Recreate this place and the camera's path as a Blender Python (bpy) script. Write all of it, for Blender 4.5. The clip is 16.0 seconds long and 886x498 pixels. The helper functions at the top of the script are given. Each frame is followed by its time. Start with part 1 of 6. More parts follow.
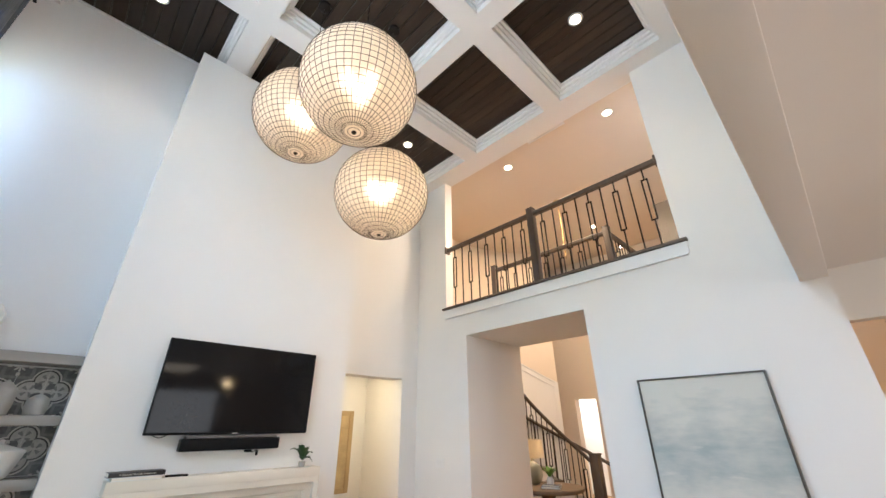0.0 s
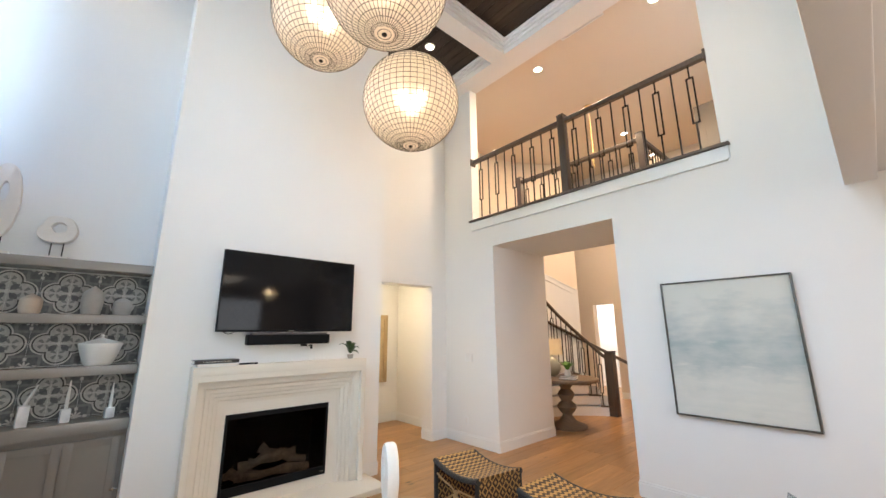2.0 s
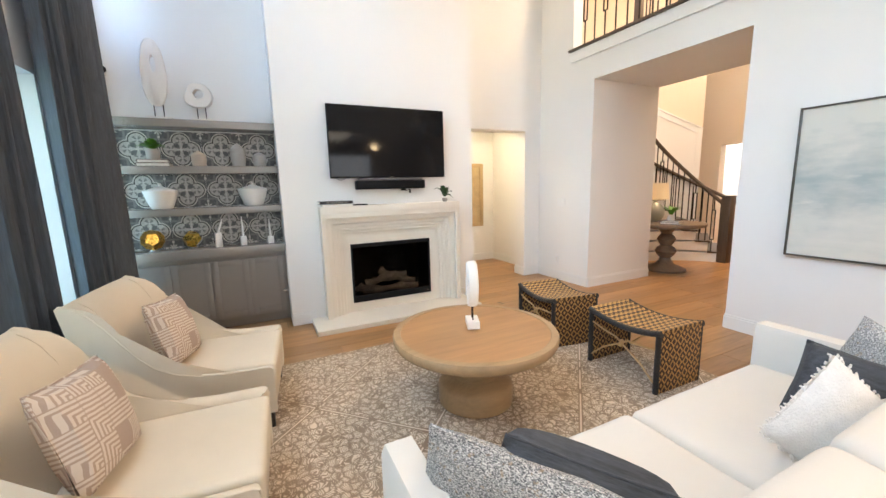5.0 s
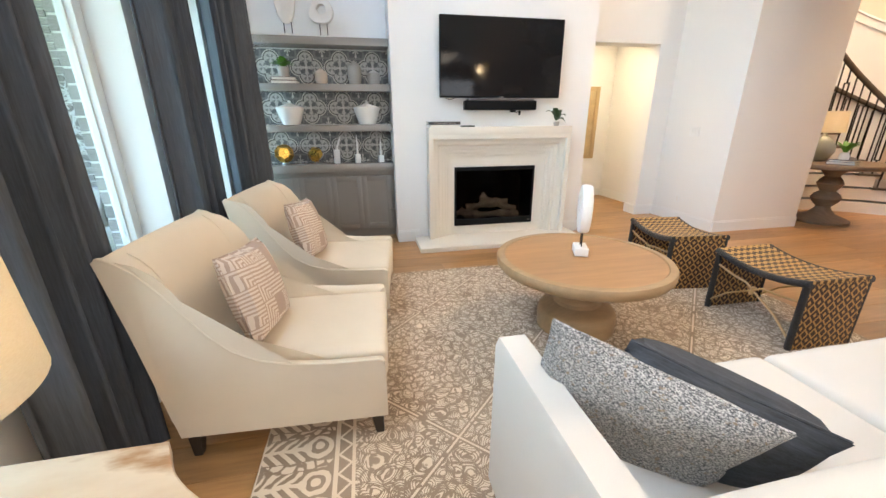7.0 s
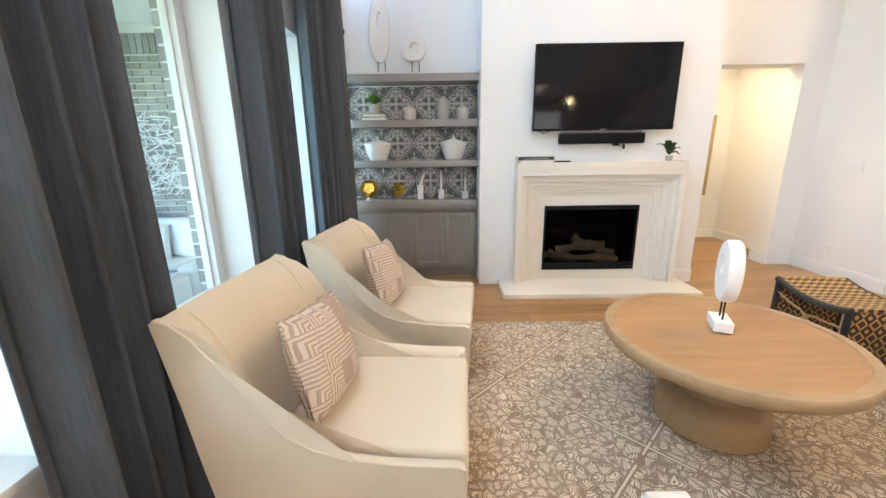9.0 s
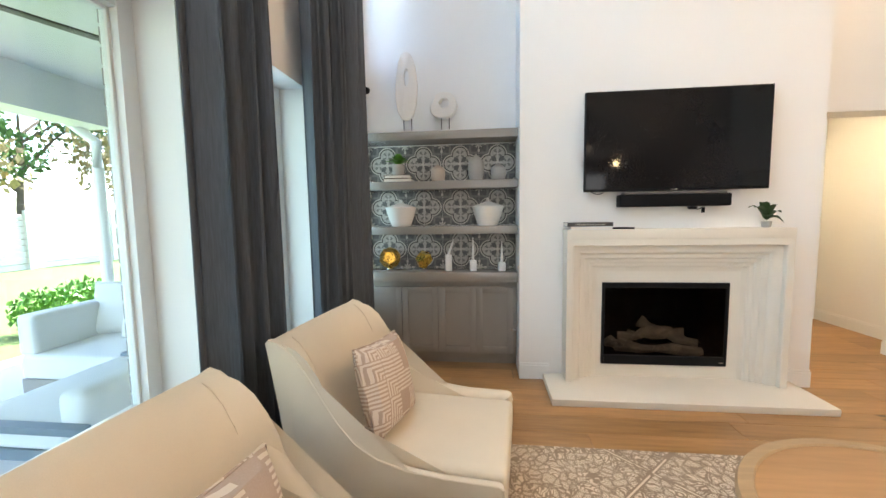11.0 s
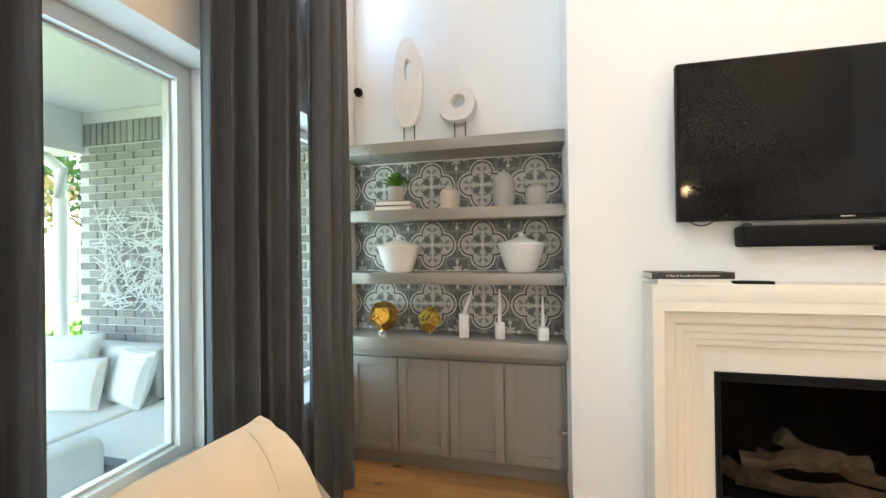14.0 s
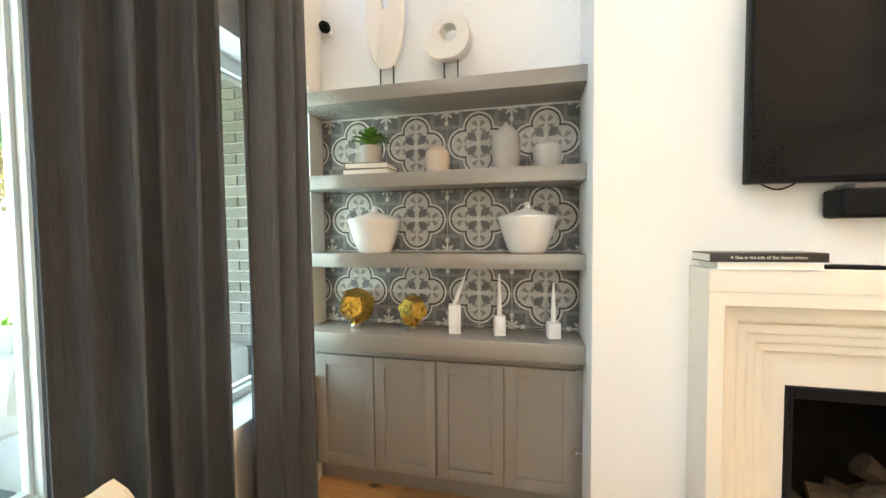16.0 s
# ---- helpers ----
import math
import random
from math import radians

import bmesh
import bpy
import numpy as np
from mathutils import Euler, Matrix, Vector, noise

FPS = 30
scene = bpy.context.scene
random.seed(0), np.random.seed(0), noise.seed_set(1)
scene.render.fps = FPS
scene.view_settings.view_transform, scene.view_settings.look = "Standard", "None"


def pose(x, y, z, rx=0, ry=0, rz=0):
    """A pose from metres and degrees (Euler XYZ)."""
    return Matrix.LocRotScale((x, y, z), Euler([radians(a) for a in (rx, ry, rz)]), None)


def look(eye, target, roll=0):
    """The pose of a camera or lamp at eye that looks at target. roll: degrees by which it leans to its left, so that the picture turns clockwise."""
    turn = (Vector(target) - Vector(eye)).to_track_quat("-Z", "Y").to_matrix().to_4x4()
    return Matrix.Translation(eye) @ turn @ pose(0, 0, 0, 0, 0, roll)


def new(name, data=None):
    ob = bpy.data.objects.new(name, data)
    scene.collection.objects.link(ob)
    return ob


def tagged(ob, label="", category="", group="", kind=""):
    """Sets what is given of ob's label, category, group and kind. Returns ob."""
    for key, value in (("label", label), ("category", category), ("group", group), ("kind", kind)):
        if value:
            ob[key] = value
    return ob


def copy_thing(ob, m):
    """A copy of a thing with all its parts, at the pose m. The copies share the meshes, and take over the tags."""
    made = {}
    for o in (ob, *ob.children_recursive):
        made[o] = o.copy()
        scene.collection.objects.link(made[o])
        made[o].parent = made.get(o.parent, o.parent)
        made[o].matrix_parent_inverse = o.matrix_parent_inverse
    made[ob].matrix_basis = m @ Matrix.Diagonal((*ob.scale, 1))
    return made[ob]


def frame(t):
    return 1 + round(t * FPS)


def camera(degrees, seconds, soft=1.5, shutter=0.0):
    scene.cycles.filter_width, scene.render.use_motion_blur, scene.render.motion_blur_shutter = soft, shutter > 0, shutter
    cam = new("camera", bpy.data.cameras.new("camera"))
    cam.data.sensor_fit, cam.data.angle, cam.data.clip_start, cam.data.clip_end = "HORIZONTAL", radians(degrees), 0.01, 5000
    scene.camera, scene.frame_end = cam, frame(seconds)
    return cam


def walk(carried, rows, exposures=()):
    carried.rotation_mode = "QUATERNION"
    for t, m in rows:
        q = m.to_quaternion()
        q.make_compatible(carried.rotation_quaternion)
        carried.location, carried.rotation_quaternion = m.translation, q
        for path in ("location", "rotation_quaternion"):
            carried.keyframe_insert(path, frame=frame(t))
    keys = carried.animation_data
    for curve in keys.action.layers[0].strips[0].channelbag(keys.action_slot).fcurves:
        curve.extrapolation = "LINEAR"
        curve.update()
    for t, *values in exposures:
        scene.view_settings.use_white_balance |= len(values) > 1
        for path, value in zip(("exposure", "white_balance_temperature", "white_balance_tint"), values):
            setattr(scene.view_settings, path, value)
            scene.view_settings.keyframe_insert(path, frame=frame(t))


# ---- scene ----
cam = camera(99.2, 16.0)
PATH = [
    (0, (3.936, -0.112, 1.57), (2.644, 1.154, 2.424), -0.4),
    (0.5, (3.929, -0.137, 1.564), (2.55, 1.09, 2.334), -0.4),
    (1, (3.897, -0.183, 1.537), (2.453, 1.007, 2.242), -0.4),
    (1.5, (3.897, -0.228, 1.529), (2.437, 1.014, 2.101), -0.3),
    (2, (3.908, -0.247, 1.509), (2.442, 1.043, 1.94), -0.4),
    (2.5, (3.932, -0.252, 1.485), (2.441, 1.044, 1.797), -0.4),
    (3, (3.973, -0.239, 1.449), (2.413, 1.002, 1.607), -0.4),
    (3.5, (4.034, -0.212, 1.423), (2.381, 0.913, 1.417), -0.4),
    (4, (4.078, -0.203, 1.409), (2.364, 0.821, 1.295), -0.5),
    (4.2, (4.1, -0.202, 1.412), (2.372, 0.793, 1.259), -0.7),
    (6.3, (4.138, -0.253, 1.339), (2.315, 0.333, 0.763), -1.0),
    (6.5, (4.133, -0.287, 1.32), (2.303, 0.255, 0.724), -0.4),
    (7, (4.115, -0.315, 1.305), (2.26, 0.059, 0.66), -0.4),
    (7.5, (4.078, -0.32, 1.3), (2.198, -0.136, 0.642), -0.6),
    (8, (3.997, -0.318, 1.313), (2.109, -0.26, 0.657), -0.9),
    (8.5, (3.894, -0.336, 1.334), (1.974, -0.336, 0.772), -0.9),
    (9, (3.765, -0.348, 1.346), (1.827, -0.361, 0.849), -0.8),
    (9.2, (3.746, -0.309, 1.363), (1.797, -0.372, 0.919), -1.6),
    (11.3, (2.981, -0.284, 1.354), (0.996, -0.483, 1.22), -0.5),
    (11.5, (2.908, -0.277, 1.377), (0.919, -0.469, 1.273), -0.5),
    (12, (2.733, -0.217, 1.387), (0.761, -0.548, 1.339), -0.5),
    (12.5, (2.573, -0.213, 1.391), (0.614, -0.613, 1.352), -0.6),
    (13, (2.39, -0.251, 1.398), (0.429, -0.644, 1.359), -0.6),
    (13.5, (2.226, -0.247, 1.392), (0.261, -0.62, 1.342), -0.5),
    (14, (2.058, -0.201, 1.404), (0.109, -0.65, 1.414), -0.7),
    (14.5, (1.925, -0.175, 1.406), (-0.013, -0.668, 1.434), -0.6),
    (15, (1.784, -0.207, 1.421), (-0.156, -0.691, 1.478), -0.5),
    (15.5, (1.677, -0.244, 1.402), (-0.266, -0.714, 1.447), -0.5),
    (16, (1.578, -0.244, 1.366), (-0.37, -0.689, 1.284), -0.5),
]
EXPOSURE = ((0, 3.02, 6150, 10), (4, 3.3, 6300, 10), (6.5, 3.47, 6200, 10), (9, 3.5, 6300, 10), (11.5, 3.25, 6700, 10), (12.5, 3.42, 6850, 10), (14.5, 3.64, 7150, 10), (15.5, 3.76, 7450, 10), (16, 3.88, 7700, 10))
walk(cam, [(t, look(eye, target, roll)) for t, eye, target, roll in PATH], EXPOSURE)

# ---- world, sun, lamps, exposure ----
world = bpy.data.worlds.new("world")
scene.world = world
world.use_nodes = True
wt = world.node_tree
sky = wt.nodes.new("ShaderNodeTexSky")
sky.sky_type, sky.sun_disc = "NISHITA", False
sky.sun_elevation, sky.sun_rotation = radians(53), radians(275)
wt.links.new(sky.outputs[0], wt.nodes["Background"].inputs[0])
wt.nodes["Background"].inputs[1].default_value = 0.15


def lamp(name, kind, m, energy, color, size=0.0, size_y=0.0, spot=0.0):
    d = bpy.data.lights.new(name, kind)
    d.energy, d.color = energy, color
    if kind == "AREA":
        d.size = size
        if size_y:
            d.shape, d.size_y = "RECTANGLE", size_y
    elif kind == "SUN":
        d.angle = radians(size)
    else:
        d.shadow_soft_size = size
        if kind == "SPOT":
            d.spot_size, d.spot_blend = radians(spot), 0.7
    ob = new(name, d)
    ob.matrix_world = m
    return ob


DAY, WARM, AMBER = (0.70, 0.85, 1.0), (1.0, 0.84, 0.64), (1.0, 0.70, 0.42)
lamp("sun", "SUN", look((-6, 0.5, 8), (0, 0, 0)), 4.5, (1.0, 0.94, 0.85), 0.5)
for x, power, tone in ((0.14, 1.5, (0.24, 0.50, 1.0)), (1.18, 3.4, DAY), (2.30, 5.4, DAY), (3.42, 6.8, DAY)):
    lamp("upper_window_daylight", "AREA", look((x, -1.60, 3.75), (x, 1.6, 2.2)), power, tone, 0.84, 1.8)
for x, power in ((0.11, 1.1), (1.20, 0.65), (2.28, 0.3), (3.39, 0.7)):
    lamp("lower_window_daylight", "AREA", look((x, -1.655, 1.38), (x, 1.6, 1.1)), power, (0.52, 0.80, 1.0), 0.76, 1.45)
# added fill from the unseen kitchen end; the wall behind has no window
lamp("kitchen_window_daylight", "AREA", look((8.8, 1.5, 1.6), (0, 1.5, 1.2)), 9, (0.93, 0.96, 1.0), 3.5, 1.8)
# added warm overhead fill, out of view, with no fitting behind it
lamp("kitchen_ceiling_light", "AREA", look((6.2, 1.2, 2.75), (6.2, 1.2, 0)), 4.5, WARM, 1.6)
lamp("foyer_ceiling_light", "AREA", look((1.0, 6.6, 5.40), (1.0, 6.6, 0)), 17, AMBER, 1.4)
lamp("loft_ceiling_light", "AREA", look((1.6, 4.4, 5.42), (1.6, 4.4, 0)), 13, (1.0, 0.74, 0.48), 0.5)
lamp("hall_ceiling_light", "AREA", look((-1.3, 2.9, 2.55), (-1.3, 2.9, 0)), 2.8, (1.0, 0.80, 0.50), 0.5)


# ---- materials ----
class N:
    """A value in a node tree, with arithmetic."""
    def __init__(s, t, o): s.t, s.o = t, o
    def op(s, kind, *others, clamp=False):
        n = s.t.nodes.new("ShaderNodeMath")
        n.operation, n.use_clamp = kind, clamp
        for i, v in enumerate((s, *others)):
            if isinstance(v, N): s.t.links.new(v.o, n.inputs[i])
            else: n.inputs[i].default_value = v
        return N(s.t, n.outputs[0])
    def __add__(s, v): return s.op("ADD", v)
    def __sub__(s, v): return s.op("SUBTRACT", v)
    def __mul__(s, v): return s.op("MULTIPLY", v)
    def __truediv__(s, v): return s.op("DIVIDE", v)
    def fract(s): return s.op("FRACT")
    def floor(s): return s.op("FLOOR")
    def abs(s): return s.op("ABSOLUTE")
    def min(s, v): return s.op("MINIMUM", v)
    def max(s, v): return s.op("MAXIMUM", v)
    def sin(s): return s.op("SINE")
    def lt(s, v): return s.op("LESS_THAN", v)
    def gt(s, v): return s.op("GREATER_THAN", v)
    def step(s, a, b):
        """0 at a, 1 at b."""
        return ((s - a) / (b - a)).op("ADD", 0.0, clamp=True)


def hyp(a, b): return (a * a + b * b).op("SQRT")


def start(name, rough=0.6, metal=0.0):
    m = bpy.data.materials.new(name)
    m.use_nodes = True
    b = m.node_tree.nodes["Principled BSDF"]
    b.inputs["Roughness"].default_value, b.inputs["Metallic"].default_value = rough, metal
    return m, m.node_tree, b


def coords(t, kind="Object", scale=(1, 1, 1), turn=(0, 0, 0)):
    c = t.nodes.new("ShaderNodeTexCoord")
    mp = t.nodes.new("ShaderNodeMapping")
    mp.inputs["Scale"].default_value, mp.inputs["Rotation"].default_value = scale, turn
    t.links.new(c.outputs[kind], mp.inputs[0])
    return mp.outputs[0]


def world_xyz(t):
    g = t.nodes.new("ShaderNodeNewGeometry")
    s = t.nodes.new("ShaderNodeSeparateXYZ")
    t.links.new(g.outputs["Position"], s.inputs[0])
    return [N(t, o) for o in s.outputs]


def local_xyz(t, kind="Object"):
    s = t.nodes.new("ShaderNodeSeparateXYZ")
    t.links.new(coords(t, kind), s.inputs[0])
    return [N(t, o) for o in s.outputs]


def noise_n(t, vec, scale, detail=3.0, rough=0.55):
    n = t.nodes.new("ShaderNodeTexNoise")
    n.inputs["Scale"].default_value, n.inputs["Detail"].default_value, n.inputs["Roughness"].default_value = scale, detail, rough
    if vec is not None: t.links.new(vec, n.inputs["Vector"])
    return N(t, n.outputs[0])


def mix(t, f, a, b):
    n = t.nodes.new("ShaderNodeMix")
    n.data_type = "RGBA"
    for i, v in ((0, f), (6, a), (7, b)):
        if isinstance(v, N): t.links.new(v.o, n.inputs[i])
        elif isinstance(v, (int, float)): n.inputs[i].default_value = v
        else: n.inputs[i].default_value = (*v, 1)
    return N(t, n.outputs[2])


def bump(t, b, h, strength=0.3, dist=0.01):
    n = t.nodes.new("ShaderNodeBump")
    n.inputs["Strength"].default_value, n.inputs["Distance"].default_value = strength, dist
    t.links.new(h.o, n.inputs["Height"])
    t.links.new(n.outputs[0], b.inputs["Normal"])


def dim(c, k): return tuple(min(1.0, v * k) for v in c)


def tweed_material():
    """Short black, grey, ivory and tan yarns."""
    m, t, b = start("salt_and_pepper_tweed", 0.95)
    v = coords(t, "Object", (1, 1, 2.2))
    n = noise_n(t, v, 200, 3)
    c = mix(t, n.step(0.36, 0.52), (0.085, 0.088, 0.095), (0.38, 0.38, 0.375))
    c = mix(t, n.step(0.50, 0.62), c, (0.78, 0.765, 0.73))
    c = mix(t, noise_n(t, coords(t), 60, 2).step(0.60, 0.70) * 0.6, c, (0.40, 0.28, 0.16))
    t.links.new(c.o, b.inputs["Base Color"])
    bump(t, b, n, 0.9, 0.006)
    return m


def plain(name, col, rough=0.6, metal=0.0, var=0.12, big=1.5, fine=90.0, relief=0.15, dist=0.002, stretch=(1, 1, 1)):
    """A surface with slow colour changes, fine grain and relief."""
    m, t, b = start(name, rough, metal)
    v = coords(t, "Object", stretch)
    f = noise_n(t, v, big) * 0.6 + noise_n(t, v, fine) * 0.4
    c = mix(t, f.step(0.3, 0.7), dim(col, 1 - var), dim(col, 1 + var))
    t.links.new(c.o, b.inputs["Base Color"])
    r = f * 0.2 + (rough - 0.1)
    t.links.new(r.o, b.inputs["Roughness"])
    bump(t, b, noise_n(t, v, fine, 4), relief, dist)
    return m


def wood_mat(name, col, rough, axis=1, contrast=0.35, vary=0.25, grain=9.0, knots=False):
    m, t, b = start(name, rough)
    sc = [1.0, 1.0, 1.0]
    sc[axis] = 0.08
    c = t.nodes.new("ShaderNodeTexCoord")
    oi = t.nodes.new("ShaderNodeObjectInfo")
    add = t.nodes.new("ShaderNodeVectorMath")
    rnd = N(t, oi.outputs["Random"])
    comb = t.nodes.new("ShaderNodeCombineXYZ")
    for i in range(3): t.links.new((rnd * (17.0 + 9 * i)).o, comb.inputs[i])
    t.links.new(c.outputs["Object"], add.inputs[0])
    t.links.new(comb.outputs[0], add.inputs[1])
    mp = t.nodes.new("ShaderNodeMapping")
    mp.inputs["Scale"].default_value = sc
    t.links.new(add.outputs[0], mp.inputs[0])
    g = noise_n(t, mp.outputs[0], grain * 4, 5, 0.65)
    slow = noise_n(t, mp.outputs[0], grain * 0.7, 3)
    f = (g * 0.6 + slow * 0.4).step(0.3, 0.72)
    cc = mix(t, f, dim(col, 1 - contrast), dim(col, 1 + contrast * 0.6))
    g2 = t.nodes.new("ShaderNodeNewGeometry")
    island = N(t, g2.outputs["Random Per Island"])
    shade = (rnd + island).fract() * vary + (1 - vary / 2)
    hs = t.nodes.new("ShaderNodeHueSaturation")
    t.links.new(shade.o, hs.inputs["Value"])
    t.links.new(cc.o, hs.inputs["Color"])
    out = N(t, hs.outputs[0])
    if knots:
        vo = t.nodes.new("ShaderNodeTexVoronoi")
        vo.inputs["Scale"].default_value = 2.3
        mk = t.nodes.new("ShaderNodeMapping")
        mk.inputs["Scale"].default_value = (1.6, 0.8, 1)
        t.links.new(add.outputs[0], mk.inputs[0])
        t.links.new(mk.outputs[0], vo.inputs["Vector"])
        k = N(t, vo.outputs["Distance"]).step(0.10, 0.03) * noise_n(t, add.outputs[0], 30).step(0.25, 0.45)
        out = mix(t, k, out, dim(col, 0.18))
    t.links.new(out.o, b.inputs["Base Color"])
    bump(t, b, g, 0.12, 0.002)
    return m


def glow(name, col, power):
    m, t, b = start(name, 0.5)
    b.inputs["Base Color"].default_value = (*col, 1)
    b.inputs["Emission Color"].default_value = (*col, 1)
    b.inputs["Emission Strength"].default_value = power
    return m


WALL = plain("painted_plaster", (0.80, 0.785, 0.76), 0.75, var=0.02, big=0.8, fine=220, relief=0.12, dist=0.001)
CEIL = plain("ceiling_paint", (0.80, 0.785, 0.76), 0.85, var=0.02, big=0.8, fine=180, relief=0.15, dist=0.001)
TRIM = plain("trim_enamel", (0.80, 0.795, 0.78), 0.35, var=0.02, fine=60, relief=0.04)
BEIGE = plain("beige_plaster", (0.72, 0.62, 0.51), 0.8, var=0.03, big=0.7, fine=200)
STAIN = wood_mat("dark_stained_boards", (0.042, 0.029, 0.021), 0.42, axis=0, contrast=0.5, vary=0.5, grain=7)
OAK = wood_mat("oak_floor", (0.40, 0.212, 0.084), 0.36, axis=1, contrast=0.40, vary=0.30, grain=8, knots=True)
TABLE_WOOD = wood_mat("table_oak", (0.43, 0.226, 0.092), 0.42, axis=1, contrast=0.26, vary=0.05, grain=6)
RIM_WOOD = wood_mat("limed_oak", (0.42, 0.272, 0.140), 0.5, axis=1, contrast=0.25, vary=0.05, grain=9)
WALNUT = wood_mat("dark_walnut", (0.092, 0.066, 0.048), 0.4, axis=2, contrast=0.4, vary=0.1)
AGED = wood_mat("weathered_wood", (0.20, 0.135, 0.085), 0.6, axis=0, contrast=0.35, vary=0.1)
LEG_WOOD = wood_mat("ebonised_wood", (0.022, 0.016, 0.012), 0.4, axis=2, contrast=0.3, vary=0.1)
GREY_CAB = plain("grey_cabinet_paint", (0.275, 0.250, 0.224), 0.25, var=0.05, big=2, fine=120, relief=0.05)
STONE = plain("cast_stone", (0.72, 0.665, 0.575), 0.6, var=0.03, big=3, fine=140, relief=0.06)
LINEN = plain("cream_linen", (0.64, 0.545, 0.42), 0.9, var=0.06, big=3, fine=420, relief=0.35)
SOFA_CLOTH = plain("white_sofa_cloth", (0.71, 0.665, 0.60), 0.92, var=0.04, big=2.5, fine=420, relief=0.35)
NAVY = plain("slate_velvet", (0.046, 0.054, 0.067), 0.75, var=0.75, big=9, fine=70, relief=0.4, stretch=(0.6, 7, 7))
TWEED = tweed_material()
FRINGE = plain("white_boucle", (0.80, 0.77, 0.73), 0.95, var=0.08, big=20, fine=160, relief=0.9, dist=0.005)
CURTAIN = plain("charcoal_linen", (0.068, 0.079, 0.096), 0.8, var=0.30, big=26, fine=60, relief=0.5, stretch=(5, 5, 0.30))
IRON = plain("black_iron", (0.018, 0.014, 0.011), 0.45, 0.6, var=0.2)
BLACK = plain("black_plastic", (0.010, 0.010, 0.011), 0.35, var=0.2, relief=0.05)
SCREEN = plain("dark_glass_screen", (0.006, 0.006, 0.007), 0.075, var=0.1, relief=0.0)
WHITE_CERAMIC = plain("matt_white_ceramic", (0.78, 0.75, 0.71), 0.55, var=0.04, big=8, fine=150, relief=0.2)
GREY_CERAMIC = plain("ribbed_stone_ceramic", (0.40, 0.37, 0.335), 0.7, var=0.1, big=10, fine=160, relief=0.4)
BEIGE_CERAMIC = plain("beige_ribbed_ceramic", (0.55, 0.45, 0.36), 0.7, var=0.1, big=10, fine=160, relief=0.4)
PLASTER = plain("white_carved_plaster", (0.80, 0.755, 0.70), 0.85, var=0.04, big=6, fine=80, relief=0.4)
MARBLE = plain("white_marble", (0.78, 0.77, 0.76), 0.3, var=0.12, big=12, fine=40, relief=0.02)
GOLD = plain("hammered_gold", (0.72, 0.42, 0.08), 0.28, 1.0, var=0.25, big=14, fine=45, relief=0.7, dist=0.004)
BRASS = plain("aged_brass", (0.42, 0.28, 0.10), 0.35, 1.0)
CHROME = plain("brushed_steel", (0.6, 0.6, 0.6), 0.25, 1.0, var=0.05)
WAX = plain("white_wax", (0.82, 0.80, 0.77), 0.45, var=0.02)
LEAF = plain("green_leaf", (0.085, 0.22, 0.02), 0.45, var=0.4, big=14, fine=50)
DARK_LEAF = plain("dark_leaf", (0.035, 0.075, 0.025), 0.45, var=0.4, big=14, fine=50)
PAGES = plain("book_pages", (0.78, 0.74, 0.66), 0.85, var=0.05, fine=300, stretch=(1, 1, 8))
RATTAN = plain("rattan_cane", (0.42, 0.26, 0.11), 0.5, var=0.25)
WRAP = plain("black_rattan_wrap", (0.022, 0.021, 0.022), 0.45, var=0.3, fine=160, relief=0.8, dist=0.003, stretch=(9, 1, 1))
GILT = plain("gilt_wood", (0.46, 0.33, 0.17), 0.45, 0.3, var=0.15)
CONCRETE = plain("patio_concrete", (0.55, 0.53, 0.50), 0.85, var=0.08)
LOG = plain("ceramic_log", (0.33, 0.255, 0.185), 0.9, var=0.6, big=9, fine=40, relief=1.0, dist=0.01)
EMBER_DARK = plain("firebox_metal", (0.006, 0.006, 0.006), 0.6, var=0.2)
MORTAR = plain("pale_mortar", (0.70, 0.69, 0.66), 0.9, var=0.08)
SHINGLE = plain("fence_boards", (0.50, 0.49, 0.46), 0.85, var=0.12, stretch=(1, 1, 4))
GRASS = plain("lawn", (0.10, 0.15, 0.04), 0.95, var=0.4, big=0.8, fine=60, relief=1.0, dist=0.02)
BARK = plain("bark", (0.12, 0.09, 0.065), 0.9, var=0.4, relief=0.8, dist=0.02)
CROWN = plain("tree_leaves", (0.06, 0.12, 0.025), 0.7, var=0.6, big=1.2, fine=20)
CROWN_DRY = plain("autumn_leaves", (0.26, 0.20, 0.09), 0.7, var=0.5, big=1.2, fine=20)
OUT_CLOTH = plain("outdoor_white_cloth", (0.76, 0.75, 0.72), 0.9, var=0.04, fine=300)
for _m, _s in ((SCREEN, 0.22), (BLACK, 0.05), (EMBER_DARK, 0.02), (STAIN, 0.25)):
    _m.node_tree.nodes["Principled BSDF"].inputs["Specular IOR Level"].default_value = _s
BULB = glow("warm_bulb", (1.0, 0.76, 0.48), 4.8)
CAN = glow("recessed_lens", (1.0, 0.80, 0.55), 4.0)


def brick_material():
    m, t, b = start("grey_brown_brick", 0.85)
    oi = t.nodes.new("ShaderNodeObjectInfo")
    g = t.nodes.new("ShaderNodeNewGeometry")
    r = (N(t, oi.outputs["Random"]) + N(t, g.outputs["Random Per Island"])).fract()
    v = coords(t)
    c = mix(t, r, (0.20, 0.185, 0.172), (0.38, 0.36, 0.34))
    c = mix(t, noise_n(t, v, 35, 4).step(0.35, 0.7), c, (0.29, 0.28, 0.27))
    t.links.new(c.o, b.inputs["Base Color"])
    bump(t, b, noise_n(t, v, 90, 4), 0.6, 0.004)
    return m


